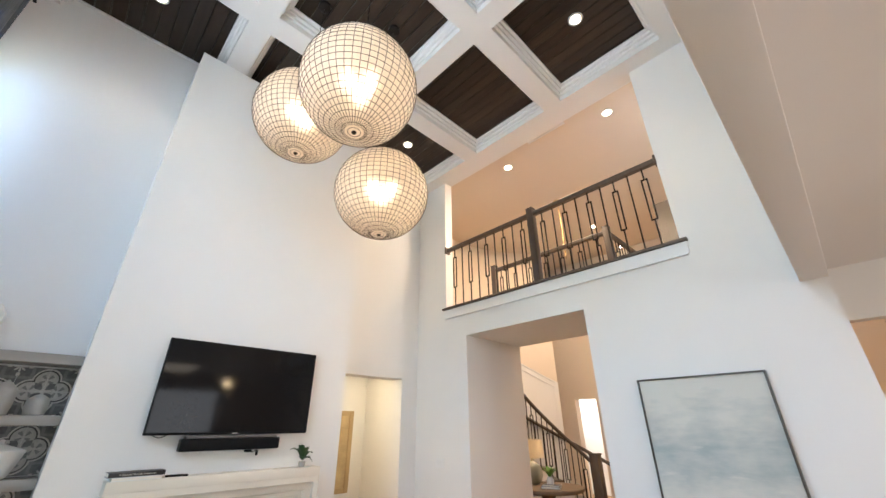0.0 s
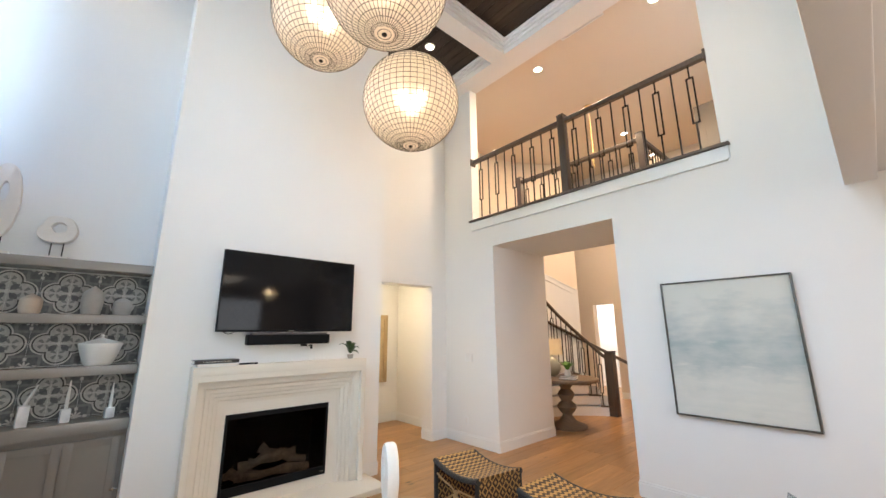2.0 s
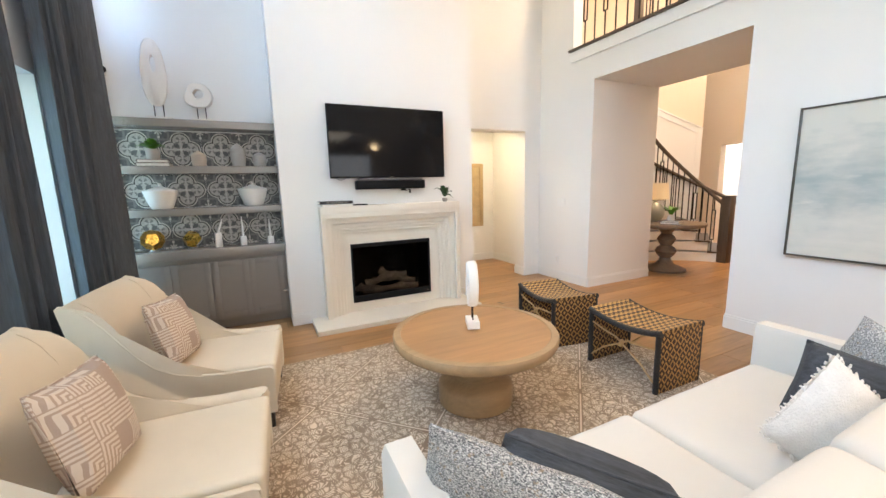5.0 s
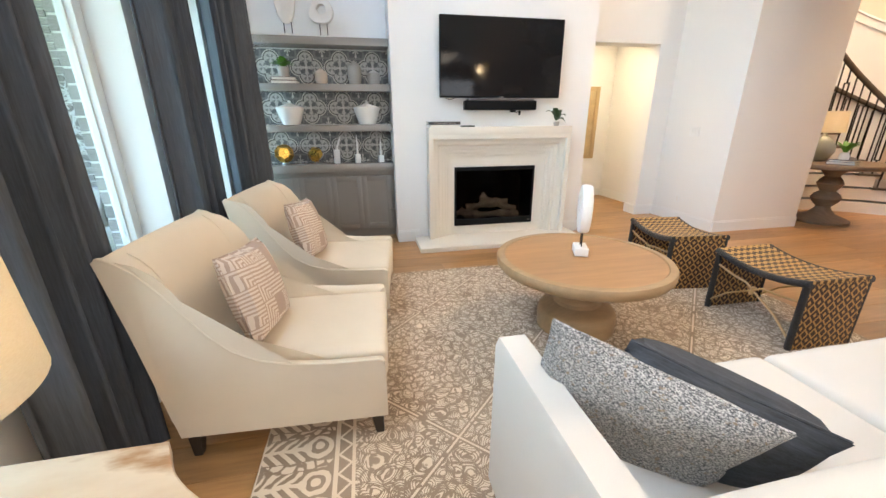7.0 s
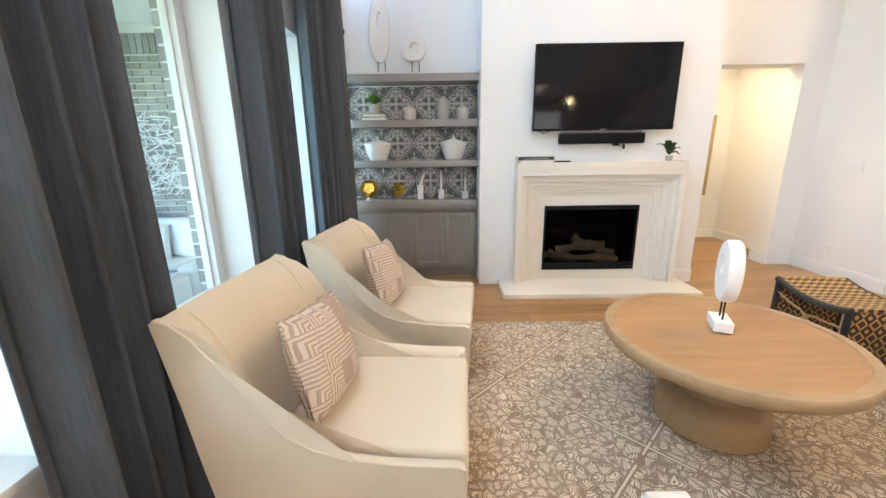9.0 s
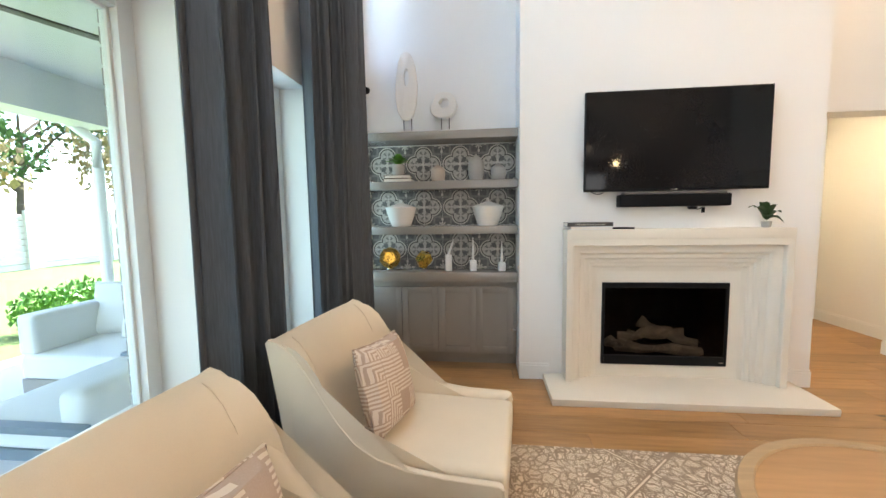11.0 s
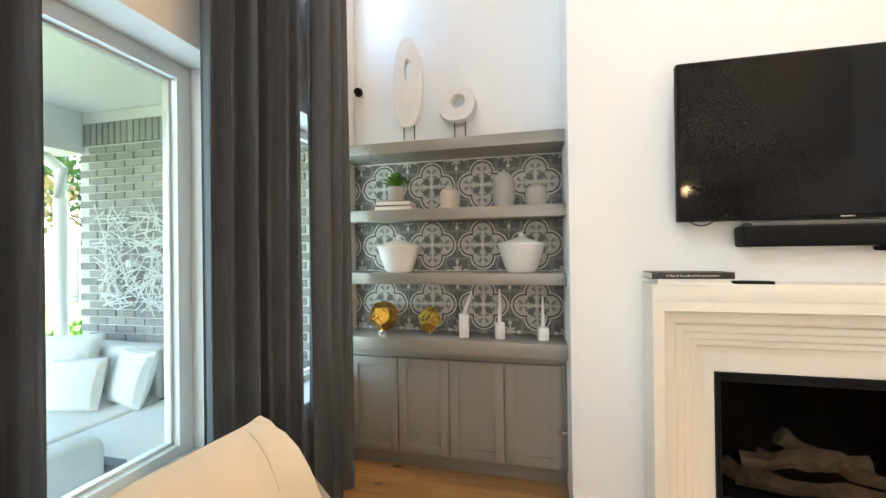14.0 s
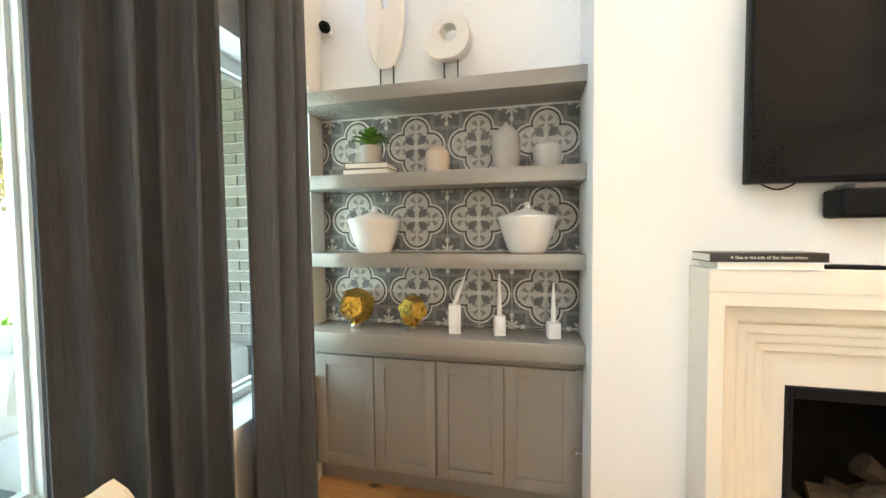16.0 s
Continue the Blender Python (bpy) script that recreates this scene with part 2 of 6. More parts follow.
def capiz_material():
    """Shell panes that the bulb lights from inside."""
    m, t, b = start("capiz_shell", 0.35)
    v = coords(t)
    c = mix(t, noise_n(t, v, 14, 3).step(0.3, 0.7), (0.80, 0.70, 0.60), (0.88, 0.80, 0.71))
    t.links.new(c.o, b.inputs["Base Color"])
    tr = t.nodes.new("ShaderNodeBsdfTranslucent")
    t.links.new(c.o, tr.inputs[0])
    ms = t.nodes.new("ShaderNodeMixShader")
    ms.inputs[0].default_value = 0.62
    t.links.new(b.outputs[0], ms.inputs[1])
    t.links.new(tr.outputs[0], ms.inputs[2])
    tp = t.nodes.new("ShaderNodeBsdfRefraction")
    tp.inputs["Color"].default_value, tp.inputs["Roughness"].default_value, tp.inputs["IOR"].default_value = (1.0, 0.93, 0.84, 1), 0.85, 1.15
    m2 = t.nodes.new("ShaderNodeMixShader")
    m2.inputs[0].default_value = 0.30
    t.links.new(ms.outputs[0], m2.inputs[1])
    t.links.new(tp.outputs[0], m2.inputs[2])
    t.links.new(m2.outputs[0], t.nodes["Material Output"].inputs[0])
    return m


def shade_material():
    m, t, b = start("linen_shade", 0.8)
    v = coords(t, "Object", (1, 1, 6))
    c = mix(t, noise_n(t, v, 120).step(0.3, 0.7), (0.74, 0.66, 0.53), (0.82, 0.75, 0.63))
    t.links.new(c.o, b.inputs["Base Color"])
    tr = t.nodes.new("ShaderNodeBsdfTranslucent")
    t.links.new(c.o, tr.inputs[0])
    ms = t.nodes.new("ShaderNodeMixShader")
    ms.inputs[0].default_value = 0.6
    t.links.new(b.outputs[0], ms.inputs[1])
    t.links.new(tr.outputs[0], ms.inputs[2])
    t.links.new(ms.outputs[0], t.nodes["Material Output"].inputs[0])
    return m


def glass_material(name, tint, face_on=0.04):
    m, t, b = start(name, 0.02)
    tp = t.nodes.new("ShaderNodeBsdfTransparent")
    tp.inputs[0].default_value = (*tint, 1)
    gl = t.nodes.new("ShaderNodeBsdfGlossy")
    gl.inputs["Roughness"].default_value = 0.01
    lw = t.nodes.new("ShaderNodeLayerWeight")
    lw.inputs[0].default_value = 0.5
    gloss = N(t, lw.outputs["Facing"]).op("POWER", 5.0) * 0.7 + face_on
    ms = t.nodes.new("ShaderNodeMixShader")
    t.links.new(gloss.o, ms.inputs[0])
    t.links.new(tp.outputs[0], ms.inputs[1])
    t.links.new(gl.outputs[0], ms.inputs[2])
    t.links.new(ms.outputs[0], t.nodes["Material Output"].inputs[0])
    return m


TILE_P, TILE_Y, TILE_Z = 0.340, -0.501, (1.835, 1.443, 1.050)


def tile_material():
    """Printed cement tiles: four make one quatrefoil medallion."""
    m, t, b = start("patterned_cement_tile", 0.55)
    x, y, z = world_xyz(t)
    P = TILE_P
    u = ((y + (8.5 * P - TILE_Y)) / P).fract() - 0.5
    centre = z.gt(1.63) * (TILE_Z[0] - TILE_Z[1]) + z.gt(1.23) * (TILE_Z[1] - TILE_Z[2]) + TILE_Z[2]
    v = ((z - centre) / P + 4.5).fract() - 0.5
    au, av = u.abs(), v.abs()
    lobe = hyp(au - 0.235, av).min(hyp(au, av - 0.235))
    # four grey drops fan out in each lobe
    lu, lv = au.max(av) - 0.235, au.min(av)
    lr = hyp(lu, lv)
    la = lv.op("ARCTAN2", lu)
    off = (la - 0.72).abs().min((la - 2.15).abs())
    drop = (off * lr).lt(lr * 0.30) * lr.gt(0.035) * lr.lt(0.128)
    # four dark leaves round a pale disc at the centre
    p, q = (au + av) * 0.7071, (au - av).abs() * 0.7071
    leaf4 = q.lt(((p - 0.05) * 16.5).sin() * 0.062) * p.gt(0.05) * p.lt(0.24)
    disc = hyp(u, v).lt(0.05)
    # palmettes in the corners
    cu, cv = (au - 0.5).abs(), (av - 0.5).abs()
    cr = hyp(cu, cv)
    sprig = cr.lt((cv.op("ARCTAN2", cu) * 4.0).op("COSINE").abs() * 0.10 + 0.02) * cr.gt(0.015)
    stem = cu.min(cv).lt(0.03) * cu.max(cv).lt(0.20) * cu.max(cv).gt(0.13)
    step = (cu.max(cv) - 0.23).abs().lt(0.028) * lobe.gt(0.24)
    worn = noise_n(t, coords(t), 45, 4).step(0.3, 0.7)
    base = mix(t, worn, (0.088, 0.090, 0.090), (0.150, 0.149, 0.145))
    light = mix(t, noise_n(t, coords(t), 30, 4).step(0.3, 0.7), (0.47, 0.445, 0.40), (0.64, 0.61, 0.55))
    grey = mix(t, worn, (0.165, 0.163, 0.157), (0.235, 0.229, 0.217))
    c = mix(t, step, base, grey)
    c = mix(t, sprig.max(stem), c, light)
    c = mix(t, lobe.lt(0.245), c, light)
    c = mix(t, lobe.lt(0.215), c, (0.045, 0.042, 0.040))
    c = mix(t, lobe.lt(0.188), c, mix(t, worn, (0.40, 0.38, 0.345), (0.52, 0.50, 0.455)))
    c = mix(t, drop * lobe.lt(0.188), c, grey)
    c = mix(t, leaf4, c, base)
    c = mix(t, disc, c, light)
    t.links.new(c.o, b.inputs["Base Color"])
    bump(t, b, noise_n(t, coords(t), 160, 3), 0.1, 0.001)
    return m


def rug_material():
    """Taupe and ivory pile: a scroll field in diagonal lozenges, a border of stems."""
    m, t, b = start("taupe_ivory_pile", 0.95)
    x, y, z = world_xyz(t)
    g = t.nodes.new("ShaderNodeNewGeometry")
    warp = t.nodes.new("ShaderNodeTexNoise")
    warp.inputs["Scale"].default_value = 7.0
    t.links.new(g.outputs["Position"], warp.inputs["Vector"])
    vm = t.nodes.new("ShaderNodeVectorMath")
    vm.operation = "MULTIPLY_ADD"
    t.links.new(warp.outputs["Color"], vm.inputs[0])
    vm.inputs[1].default_value = (0.11, 0.11, 0.0)
    t.links.new(g.outputs["Position"], vm.inputs[2])
    flat = t.nodes.new("ShaderNodeVectorMath")
    flat.operation = "MULTIPLY"
    t.links.new(vm.outputs[0], flat.inputs[0])
    flat.inputs[1].default_value = (1, 1, 0)
    vo = t.nodes.new("ShaderNodeTexVoronoi")
    vo.feature = "DISTANCE_TO_EDGE"
    vo.inputs["Scale"].default_value = 21.0
    t.links.new(flat.outputs[0], vo.inputs["Vector"])
    cell = N(t, vo.outputs["Distance"])
    v1 = t.nodes.new("ShaderNodeTexVoronoi")
    v1.inputs["Scale"].default_value = 12.0
    t.links.new(flat.outputs[0], v1.inputs["Vector"])
    whorl = (N(t, v1.outputs["Distance"]) * 62.0).sin()
    thick = noise_n(t, g.outputs["Position"], 2.2) * 0.09
    field = (cell - thick).step(0.055, 0.095) * whorl.step(-0.75, -0.15)
    field = field.max(whorl.step(0.55, 0.85) * cell.step(0.03, 0.06))
    # lozenges of double lines
    a, d = (x + y * 1.0) / 1.15, (x - y * 1.0) / 1.15
    line = (a.fract() - 0.5).abs().lt(0.006).max((d.fract() - 0.5).abs().lt(0.006)) * noise_n(t, g.outputs["Position"], 9, 2).gt(0.42)
    clear = (a.fract() - 0.5).abs().lt(0.017).max((d.fract() - 0.5).abs().lt(0.017))
    pat = (field * (clear * -1.0 + 1.0)).max(line)
    # border band on the window side
    s = y + 0.81
    wob = (noise_n(t, g.outputs["Position"], 11, 2) - 0.5) * 0.05
    xf = (((x + wob) / 0.17).fract() - 0.5) * 0.17
    frond = (((s + wob - xf.abs() * 0.9) * 21.0).fract() - 0.5).abs().lt(0.24) * xf.abs().lt(0.062) * (s - 0.09).abs().lt(0.085)
    spine = xf.abs().lt(0.009) * (s - 0.10).abs().lt(0.095)
    rose_d = hyp(xf, s - 0.228)
    rose = (rose_d * 170.0).sin().gt(-0.1) * rose_d.lt(0.058)
    fill = (cell.step(0.10, 0.13) * xf.abs().gt(0.066)) * (s - 0.155).abs().lt(0.13)
    stem = frond.max(spine).max(rose).max(fill)
    rails = ((s - 0.335).abs() - 0.035).abs().lt(0.009).max((s - 0.004).abs().lt(0.004))
    zig = ((x * 11.0).fract() - 0.5).abs() * 0.10
    tri = ((s - 0.31 - zig)).abs().lt(0.007) * (s - 0.335).abs().lt(0.03)
    edge = s.lt(0.375)
    pat = pat * (edge * -1.0 + 1.0) + edge * (stem.max(rails).max(tri))
    soft = noise_n(t, g.outputs["Position"], 260, 3)
    dark = mix(t, noise_n(t, g.outputs["Position"], 3).step(0.35, 0.65), (0.275, 0.195, 0.130), (0.345, 0.255, 0.180))
    c = mix(t, (pat * 0.95 + (soft - 0.5) * 0.3).op("ADD", 0.0, clamp=True), dark, (0.73, 0.60, 0.45))
    t.links.new(c.o, b.inputs["Base Color"])
    bump(t, b, pat * 0.6 + soft * 0.5, 0.5, 0.006)
    return m


def weave_material():
    """Nested lozenges of pale cane over a dark brown ground."""
    m, t, b = start("woven_cane", 0.55)
    x, y, z = local_xyz(t)
    P, Q = 0.068, 0.082
    a = (((x + y + 4.0) / P).fract() - 0.5).abs()
    d = (((z + 4.0) / Q).fract() - 0.5).abs()
    ring = ((a + d) * 2.0 + 0.30).fract()
    pat = (ring - 0.5).abs().lt(0.20)
    strand = (((x + y + z) / 0.011).fract() - 0.5).abs() * 2.0
    r = noise_n(t, coords(t), 120, 3)
    c = mix(t, pat, mix(t, r, (0.028, 0.012, 0.007), (0.075, 0.030, 0.014)), mix(t, r, (0.42, 0.215, 0.058), (0.60, 0.35, 0.12)))
    t.links.new(c.o, b.inputs["Base Color"])
    bump(t, b, pat + strand * 0.35 + r * 0.4, 0.8, 0.004)
    return m


def weave_top_material():
    m, t, b = start("woven_cane_seat", 0.55)
    x, y, z = local_xyz(t)
    P = 0.05
    zig = ((y / P).fract() - 0.5).abs() * 0.9
    row = ((x / P) + zig).fract()
    pat = (row - 0.5).abs().lt(0.24)
    gap = (((y / P) * 2.0).fract() - 0.5).abs().lt(0.1)
    r = noise_n(t, coords(t), 120, 3)
    c = mix(t, pat, mix(t, r, (0.045, 0.02, 0.008), (0.10, 0.05, 0.02)), mix(t, r, (0.46, 0.25, 0.075), (0.64, 0.39, 0.14)))
    c = mix(t, gap * 0.3, c, (0.10, 0.05, 0.02))
    t.links.new(c.o, b.inputs["Base Color"])
    bump(t, b, pat + r * 0.4, 0.7, 0.004)
    return m


def cushion_material():
    """Blocks of parallel ivory bars, turned by quarter turns, on taupe."""
    m, t, b = start("taupe_bar_print", 0.9)
    x, y, z = local_xyz(t)
    Q = 0.084
    w = (noise_n(t, coords(t), 7, 2) - 0.5) * 0.02
    p, q = (x + z * 0.06 + w + 4.0) / Q, (z - x * 0.06 + w + 4.0) / Q
    cu, cv, fu, fv = p.floor(), q.floor(), p.fract(), q.fract()
    pick = ((cu * 12.9898 + cv * 78.233).sin() * 43758.5).fract()
    corner = pick.gt(0.62)
    flat_bars = pick.lt(0.30)
    run = fu.max(fv) * corner + (corner * -1.0 + 1.0) * (fv * flat_bars + fu * (flat_bars * -1.0 + 1.0))
    bar = ((run * 5.0).fract() - 0.5).abs().lt(0.27)
    border = (fu - 0.5).abs().max((fv - 0.5).abs()).lt(0.485) * (pick - 0.46).abs().gt(0.035)
    c = mix(t, bar * border, mix(t, noise_n(t, coords(t), 200), (0.36, 0.262, 0.205), (0.44, 0.335, 0.27)), (0.62, 0.52, 0.43))
    t.links.new(c.o, b.inputs["Base Color"])
    bump(t, b, noise_n(t, coords(t), 300, 3), 0.4, 0.002)
    return m


def painting_material():
    m, t, b = start("abstract_seascape_paint", 0.6)
    x, y, z = local_xyz(t, "Generated")
    v = coords(t, "Generated", (1.2, 1, 3.0))
    n1, n2 = noise_n(t, v, 2.2, 5), noise_n(t, coords(t, "Generated", (1.6, 1, 9)), 2.6, 4)
    d = (z - 0.52).abs()
    haze = (n1 * 0.9 + n2 * 0.35 - d * 0.9).step(0.32, 0.72)
    c = mix(t, haze, (0.62, 0.61, 0.555), (0.36, 0.41, 0.405))
    c = mix(t, (n2 + (z - 0.5) * -0.6).step(0.62, 0.85), c, (0.66, 0.64, 0.58))
    t.links.new(c.o, b.inputs["Base Color"])
    bump(t, b, n2, 0.3, 0.003)
    return m


def travertine_material():
    m, t, b = start("banded_onyx", 0.3)
    v = coords(t, "Object", (2.2, 0.8, 6))
    n = noise_n(t, v, 3.0, 5)
    w = ((n * 9.0 + noise_n(t, coords(t), 1.5) * 4.0).sin() * 0.5 + 0.5)
    c = mix(t, w, (0.58, 0.45, 0.31), (0.68, 0.58, 0.45))
    c = mix(t, n.step(0.56, 0.66), c, (0.36, 0.20, 0.09))
    t.links.new(c.o, b.inputs["Base Color"])
    return m


BRICK, CAPIZ, SHADE, GLASS, TILE, RUG = brick_material(), capiz_material(), shade_material(), glass_material("window_glass", (0.93, 0.97, 0.98)), tile_material(), rug_material()
FIRE_GLASS = glass_material("smoked_fire_glass", (0.62, 0.60, 0.58), 0.005)
WEAVE, WEAVE_TOP, PRINT, PAINT, ONYX = weave_material(), weave_top_material(), cushion_material(), painting_material(), travertine_material()


# ---- mesh helpers ----
def box(bm, lo, hi, bev=0.0, seg=2, m=None):
    vs = bmesh.ops.create_cube(bm, size=1)["verts"]
    for v in vs:
        v.co = Vector([lo[i] + (v.co[i] + 0.5) * (hi[i] - lo[i]) for i in range(3)])
    if m is not None:
        bmesh.ops.transform(bm, matrix=m, verts=vs)
    if bev:
        es = list({e for v in vs for e in v.link_edges})
        bmesh.ops.bevel(bm, geom=es, offset=bev, segments=seg, affect="EDGES", profile=0.6)
    return bm


def boxes(*items, bev=0.0):
    bm = bmesh.new()
    for lo, hi in items:
        box(bm, lo, hi, bev)
    return bm


def lathe(bm, prof, seg=32, at=(0, 0, 0), m=None, loop=False):
    """Turns a profile of (radius, height) round the z axis."""
    rings = []
    for r, z in prof:
        ring = []
        for k in range(1 if r < 1e-6 else seg):
            a = 2 * math.pi * k / seg
            p = Vector((at[0] + r * math.cos(a), at[1] + r * math.sin(a), at[2] + z))
            ring.append(bm.verts.new(m @ p if m else p))
        rings.append(ring)
    for a, b in zip(rings, rings[1:] + (rings[:1] if loop else [])):
        if len(a) == 1 and len(b) == 1: continue
        for k in range(seg):
            j = (k + 1) % seg
            if len(a) == 1: bm.faces.new((a[0], b[j], b[k]))
            elif len(b) == 1: bm.faces.new((a[k], a[j], b[0]))
            else: bm.faces.new((a[k], a[j], b[j], b[k]))
    for ring, flip in ((rings[0], True), (rings[-1], False)):
        if len(ring) > 2 and not loop: bm.faces.new(ring[::-1] if flip else ring)
    return bm


def tube(bm, pts, r, seg=6, cap=True):
    pts = [Vector(p) for p in pts]
    rings = []
    for i, p in enumerate(pts):
        d = (pts[min(i + 1, len(pts) - 1)] - pts[max(i - 1, 0)]).normalized()
        up = Vector((0, 0, 1)) if abs(d.z) < 0.95 else Vector((1, 0, 0))
        a = d.cross(up).normalized()
        b = d.cross(a)
        rr = r[i] if isinstance(r, (list, tuple)) else r
        rings.append([bm.verts.new(p + rr * (math.cos(2 * math.pi * k / seg) * a + math.sin(2 * math.pi * k / seg) * b)) for k in range(seg)])
    for x, y in zip(rings, rings[1:]):
        for k in range(seg):
            bm.faces.new((x[k], x[(k + 1) % seg], y[(k + 1) % seg], y[k]))
    if cap:
        bm.faces.new(rings[0][::-1])
        bm.faces.new(rings[-1])
    return bm


def prism(bm, poly, axis, lo, hi, bev=0.0):
    """A polygon of pairs in the plane across an axis, pulled from lo to hi."""
    def at(p, w):
        q = list(p)
        q.insert(axis, w)
        return Vector(q)
    a = [bm.verts.new(at(p, lo)) for p in poly]
    b = [bm.verts.new(at(p, hi)) for p in poly]
    fs = [bm.faces.new(a), bm.faces.new(b[::-1])]
    n = len(poly)
    for k in range(n):
        fs.append(bm.faces.new((a[k], b[k], b[(k + 1) % n], a[(k + 1) % n])))
    bmesh.ops.recalc_face_normals(bm, faces=fs)
    if bev:
        es = list({e for f in fs[:2] for e in f.edges})
        bmesh.ops.bevel(bm, geom=es, offset=bev, segments=3, affect="EDGES", profile=0.6)
    return bm


def pillow(bm, w, h, d, pinch=0.06, n=14):
    """A stuffed square in the xz plane, thick along y, with drawn-in sides."""
    for side in (-1, 1):
        grid = []
        for i in range(n + 1):
            row = []
            for j in range(n + 1):
                u, v = 2 * i / n - 1, 2 * j / n - 1
                k = ((1 - u ** 2) * (1 - v ** 2))
                px = u * w / 2 * (1 - pinch * (1 - v * v) * abs(u))
                pz = v * h / 2 * (1 - pinch * (1 - u * u) * abs(v))
                wob = 0.012 * noise.noise(Vector((u * 2.1, v * 2.1, side * 3 + w * 9)))
                row.append(bm.verts.new((px, side * (0.006 + d / 2 * max(k, 0) ** 0.42) + wob * k, pz)))
            grid.append(row)
        for i in range(n):
            for j in range(n):
                q = (grid[i][j], grid[i + 1][j], grid[i + 1][j + 1], grid[i][j + 1])
                bm.faces.new(q if side < 0 else q[::-1])
    bmesh.ops.remove_doubles(bm, verts=bm.verts, dist=0.013)
    return bm


def mesh_of(name, bm, material, smooth=True):
    bmesh.ops.recalc_face_normals(bm, faces=bm.faces)
    me = bpy.data.meshes.new(name)
    bm.to_mesh(me)
    bm.free()
    me.materials.append(material)
    if smooth:
        me.shade_smooth()
        me.set_sharp_from_angle(angle=radians(38))
    return me


def part(name, bm, material, parent=None, label="", m=None, smooth=True):
    ob = new(name, mesh_of(name, bm, material, smooth))
    if parent is not None:
        ob.parent = parent
    if m is not None:
        ob.matrix_basis = m
    return tagged(ob, label)


def thing(name, m, label, category, group=""):
    ob = new(name)
    ob.matrix_basis = m
    ob.empty_display_size = 0.1
    return tagged(ob, label, category, group)


def single(name, bm, material, label, category, group="", m=None, smooth=True):
    ob = part(name, bm, material, None, "", m, smooth)
    return tagged(ob, label, category, group)


def built(name, bm, material, smooth=False):
    return tagged(part(name, bm, material, None, "", None, smooth), kind="structure")


# ---- the room: chimney wall x = 0, window wall y = -1.40, loft wall y = 3.744 ----
WY, RY, TOP, BEAM = -1.40, 3.744, 5.60, 5.41
built("wall_chimney", boxes(((-1.0, 0, 0), (0, 0.645, BEAM)), ((-1.0, 1.59, 0), (0, 2.2, BEAM)), ((-1.0, 0.645, 0.816), (0, 1.59, BEAM)), ((-1.0, 0.645, 0), (0, 1.59, 0.15)), ((-1.0, 0.645, 0.15), (-0.38, 1.59, 0.816))), WALL)
built("wall_niche", boxes(((-0.62, -1.66, 0), (-0.41, 0.0, TOP))), WALL)
built("wall_recess", boxes(((-0.80, 2.2, 2.20), (-0.57, 3.46, TOP)), ((-0.80, 3.46, 0), (-0.57, RY + 0.1, TOP))), WALL)
built("hall_wall_back", boxes(((-2.25, 0.8, 0), (-2.05, 6, 2.7))), WALL)
built("hall_wall_side", boxes(((-2.05, 3.86, 0), (-0.81, 4.0, 2.7)), ((-2.05, 0.8, 0), (-1.0, 1.0, 2.7))), WALL)
built("hall_ceiling", boxes(((-2.25, 0.8, 2.7), (-0.80, 4.0, 2.8))), CEIL)
built("wall_loft", boxes(((-0.57, RY, 0), (0.444, 4.99, 3.0)), ((0.444, RY, 2.71), (2.163, 4.99, 3.0)), ((2.163, RY, 0), (4.06, 4.99, 3.0)),
                         ((-0.57, RY, 3.0), (0.06, 3.90, TOP)), ((3.22, RY, 3.0), (4.06, 3.90, TOP)), ((0.06, RY, BEAM + 0.01), (3.22, 3.90, TOP))), WALL)
built("loft_floor", boxes(((0.06, RY + 0.01, 3.0), (3.22, 4.99, 3.13)), ((-3, 4.0, 3.0), (0.06, 4.99, 3.13)), ((3.22, 3.90, 3.0), (4.6, 4.99, 3.13))), OAK)
openings = ((-0.27, 0.52), (0.765, 1.64), (1.775, 2.76), (2.96, 3.82))
SILL, HEAD, UP0, UP1 = 0.58, 2.17, 2.80, 4.70
piers = [-0.62] + [v for o in openings for v in o] + [4.2]
wall_parts = [((a, -1.66, 0), (b, WY, TOP)) for a, b in zip(piers[::2], piers[1::2])]
for a, b in openings:
    wall_parts += [((a, -1.66, 0), (b, WY, SILL)), ((a, -1.66, HEAD), (b, WY, UP0)), ((a, -1.66, UP1), (b, WY, TOP))]
built("wall_window", boxes(*wall_parts), WALL)
built("header_beam", box(bmesh.new(), (3.90, WY, 2.555), (4.065, RY, TOP), 0.008), WALL, True)

# coffered ceiling: dark boards between white beams
XS, YS = ((-0.40, 0.64), (1.06, 2.10), (2.51, 3.55)), ((-1.10, 0.14), (0.53, 1.80), (2.20, 3.45))
bm = bmesh.new()
y = -1.5
while y < 3.8:
    box(bm, (-0.9, y + 0.004, TOP), (4.0, y + 0.126, TOP + 0.03), 0.004, 1)
    y += 0.13
tagged(part("ceiling", bm, STAIN), "dark stained tongue-and-groove ceiling boards", kind="structure")
built("ceiling_slab", boxes(((-1.0, -1.66, TOP + 0.03), (4.1, 3.9, TOP + 0.15))), STAIN)
bm = bmesh.new()
TW = 0.085
xcuts, ycuts = (-0.57, -0.40 - TW, 0.64 + TW, 1.06 - TW, 2.10 + TW, 2.51 - TW, 3.55 + TW, 3.90), (WY, -1.10 - TW, 0.14 + TW, 0.53 - TW, 1.80 + TW, 2.20 - TW, 3.45 + TW, RY)
for a, b in zip(ycuts[::2], ycuts[1::2]):
    box(bm, (-0.57, a, BEAM), (3.90, b, TOP))
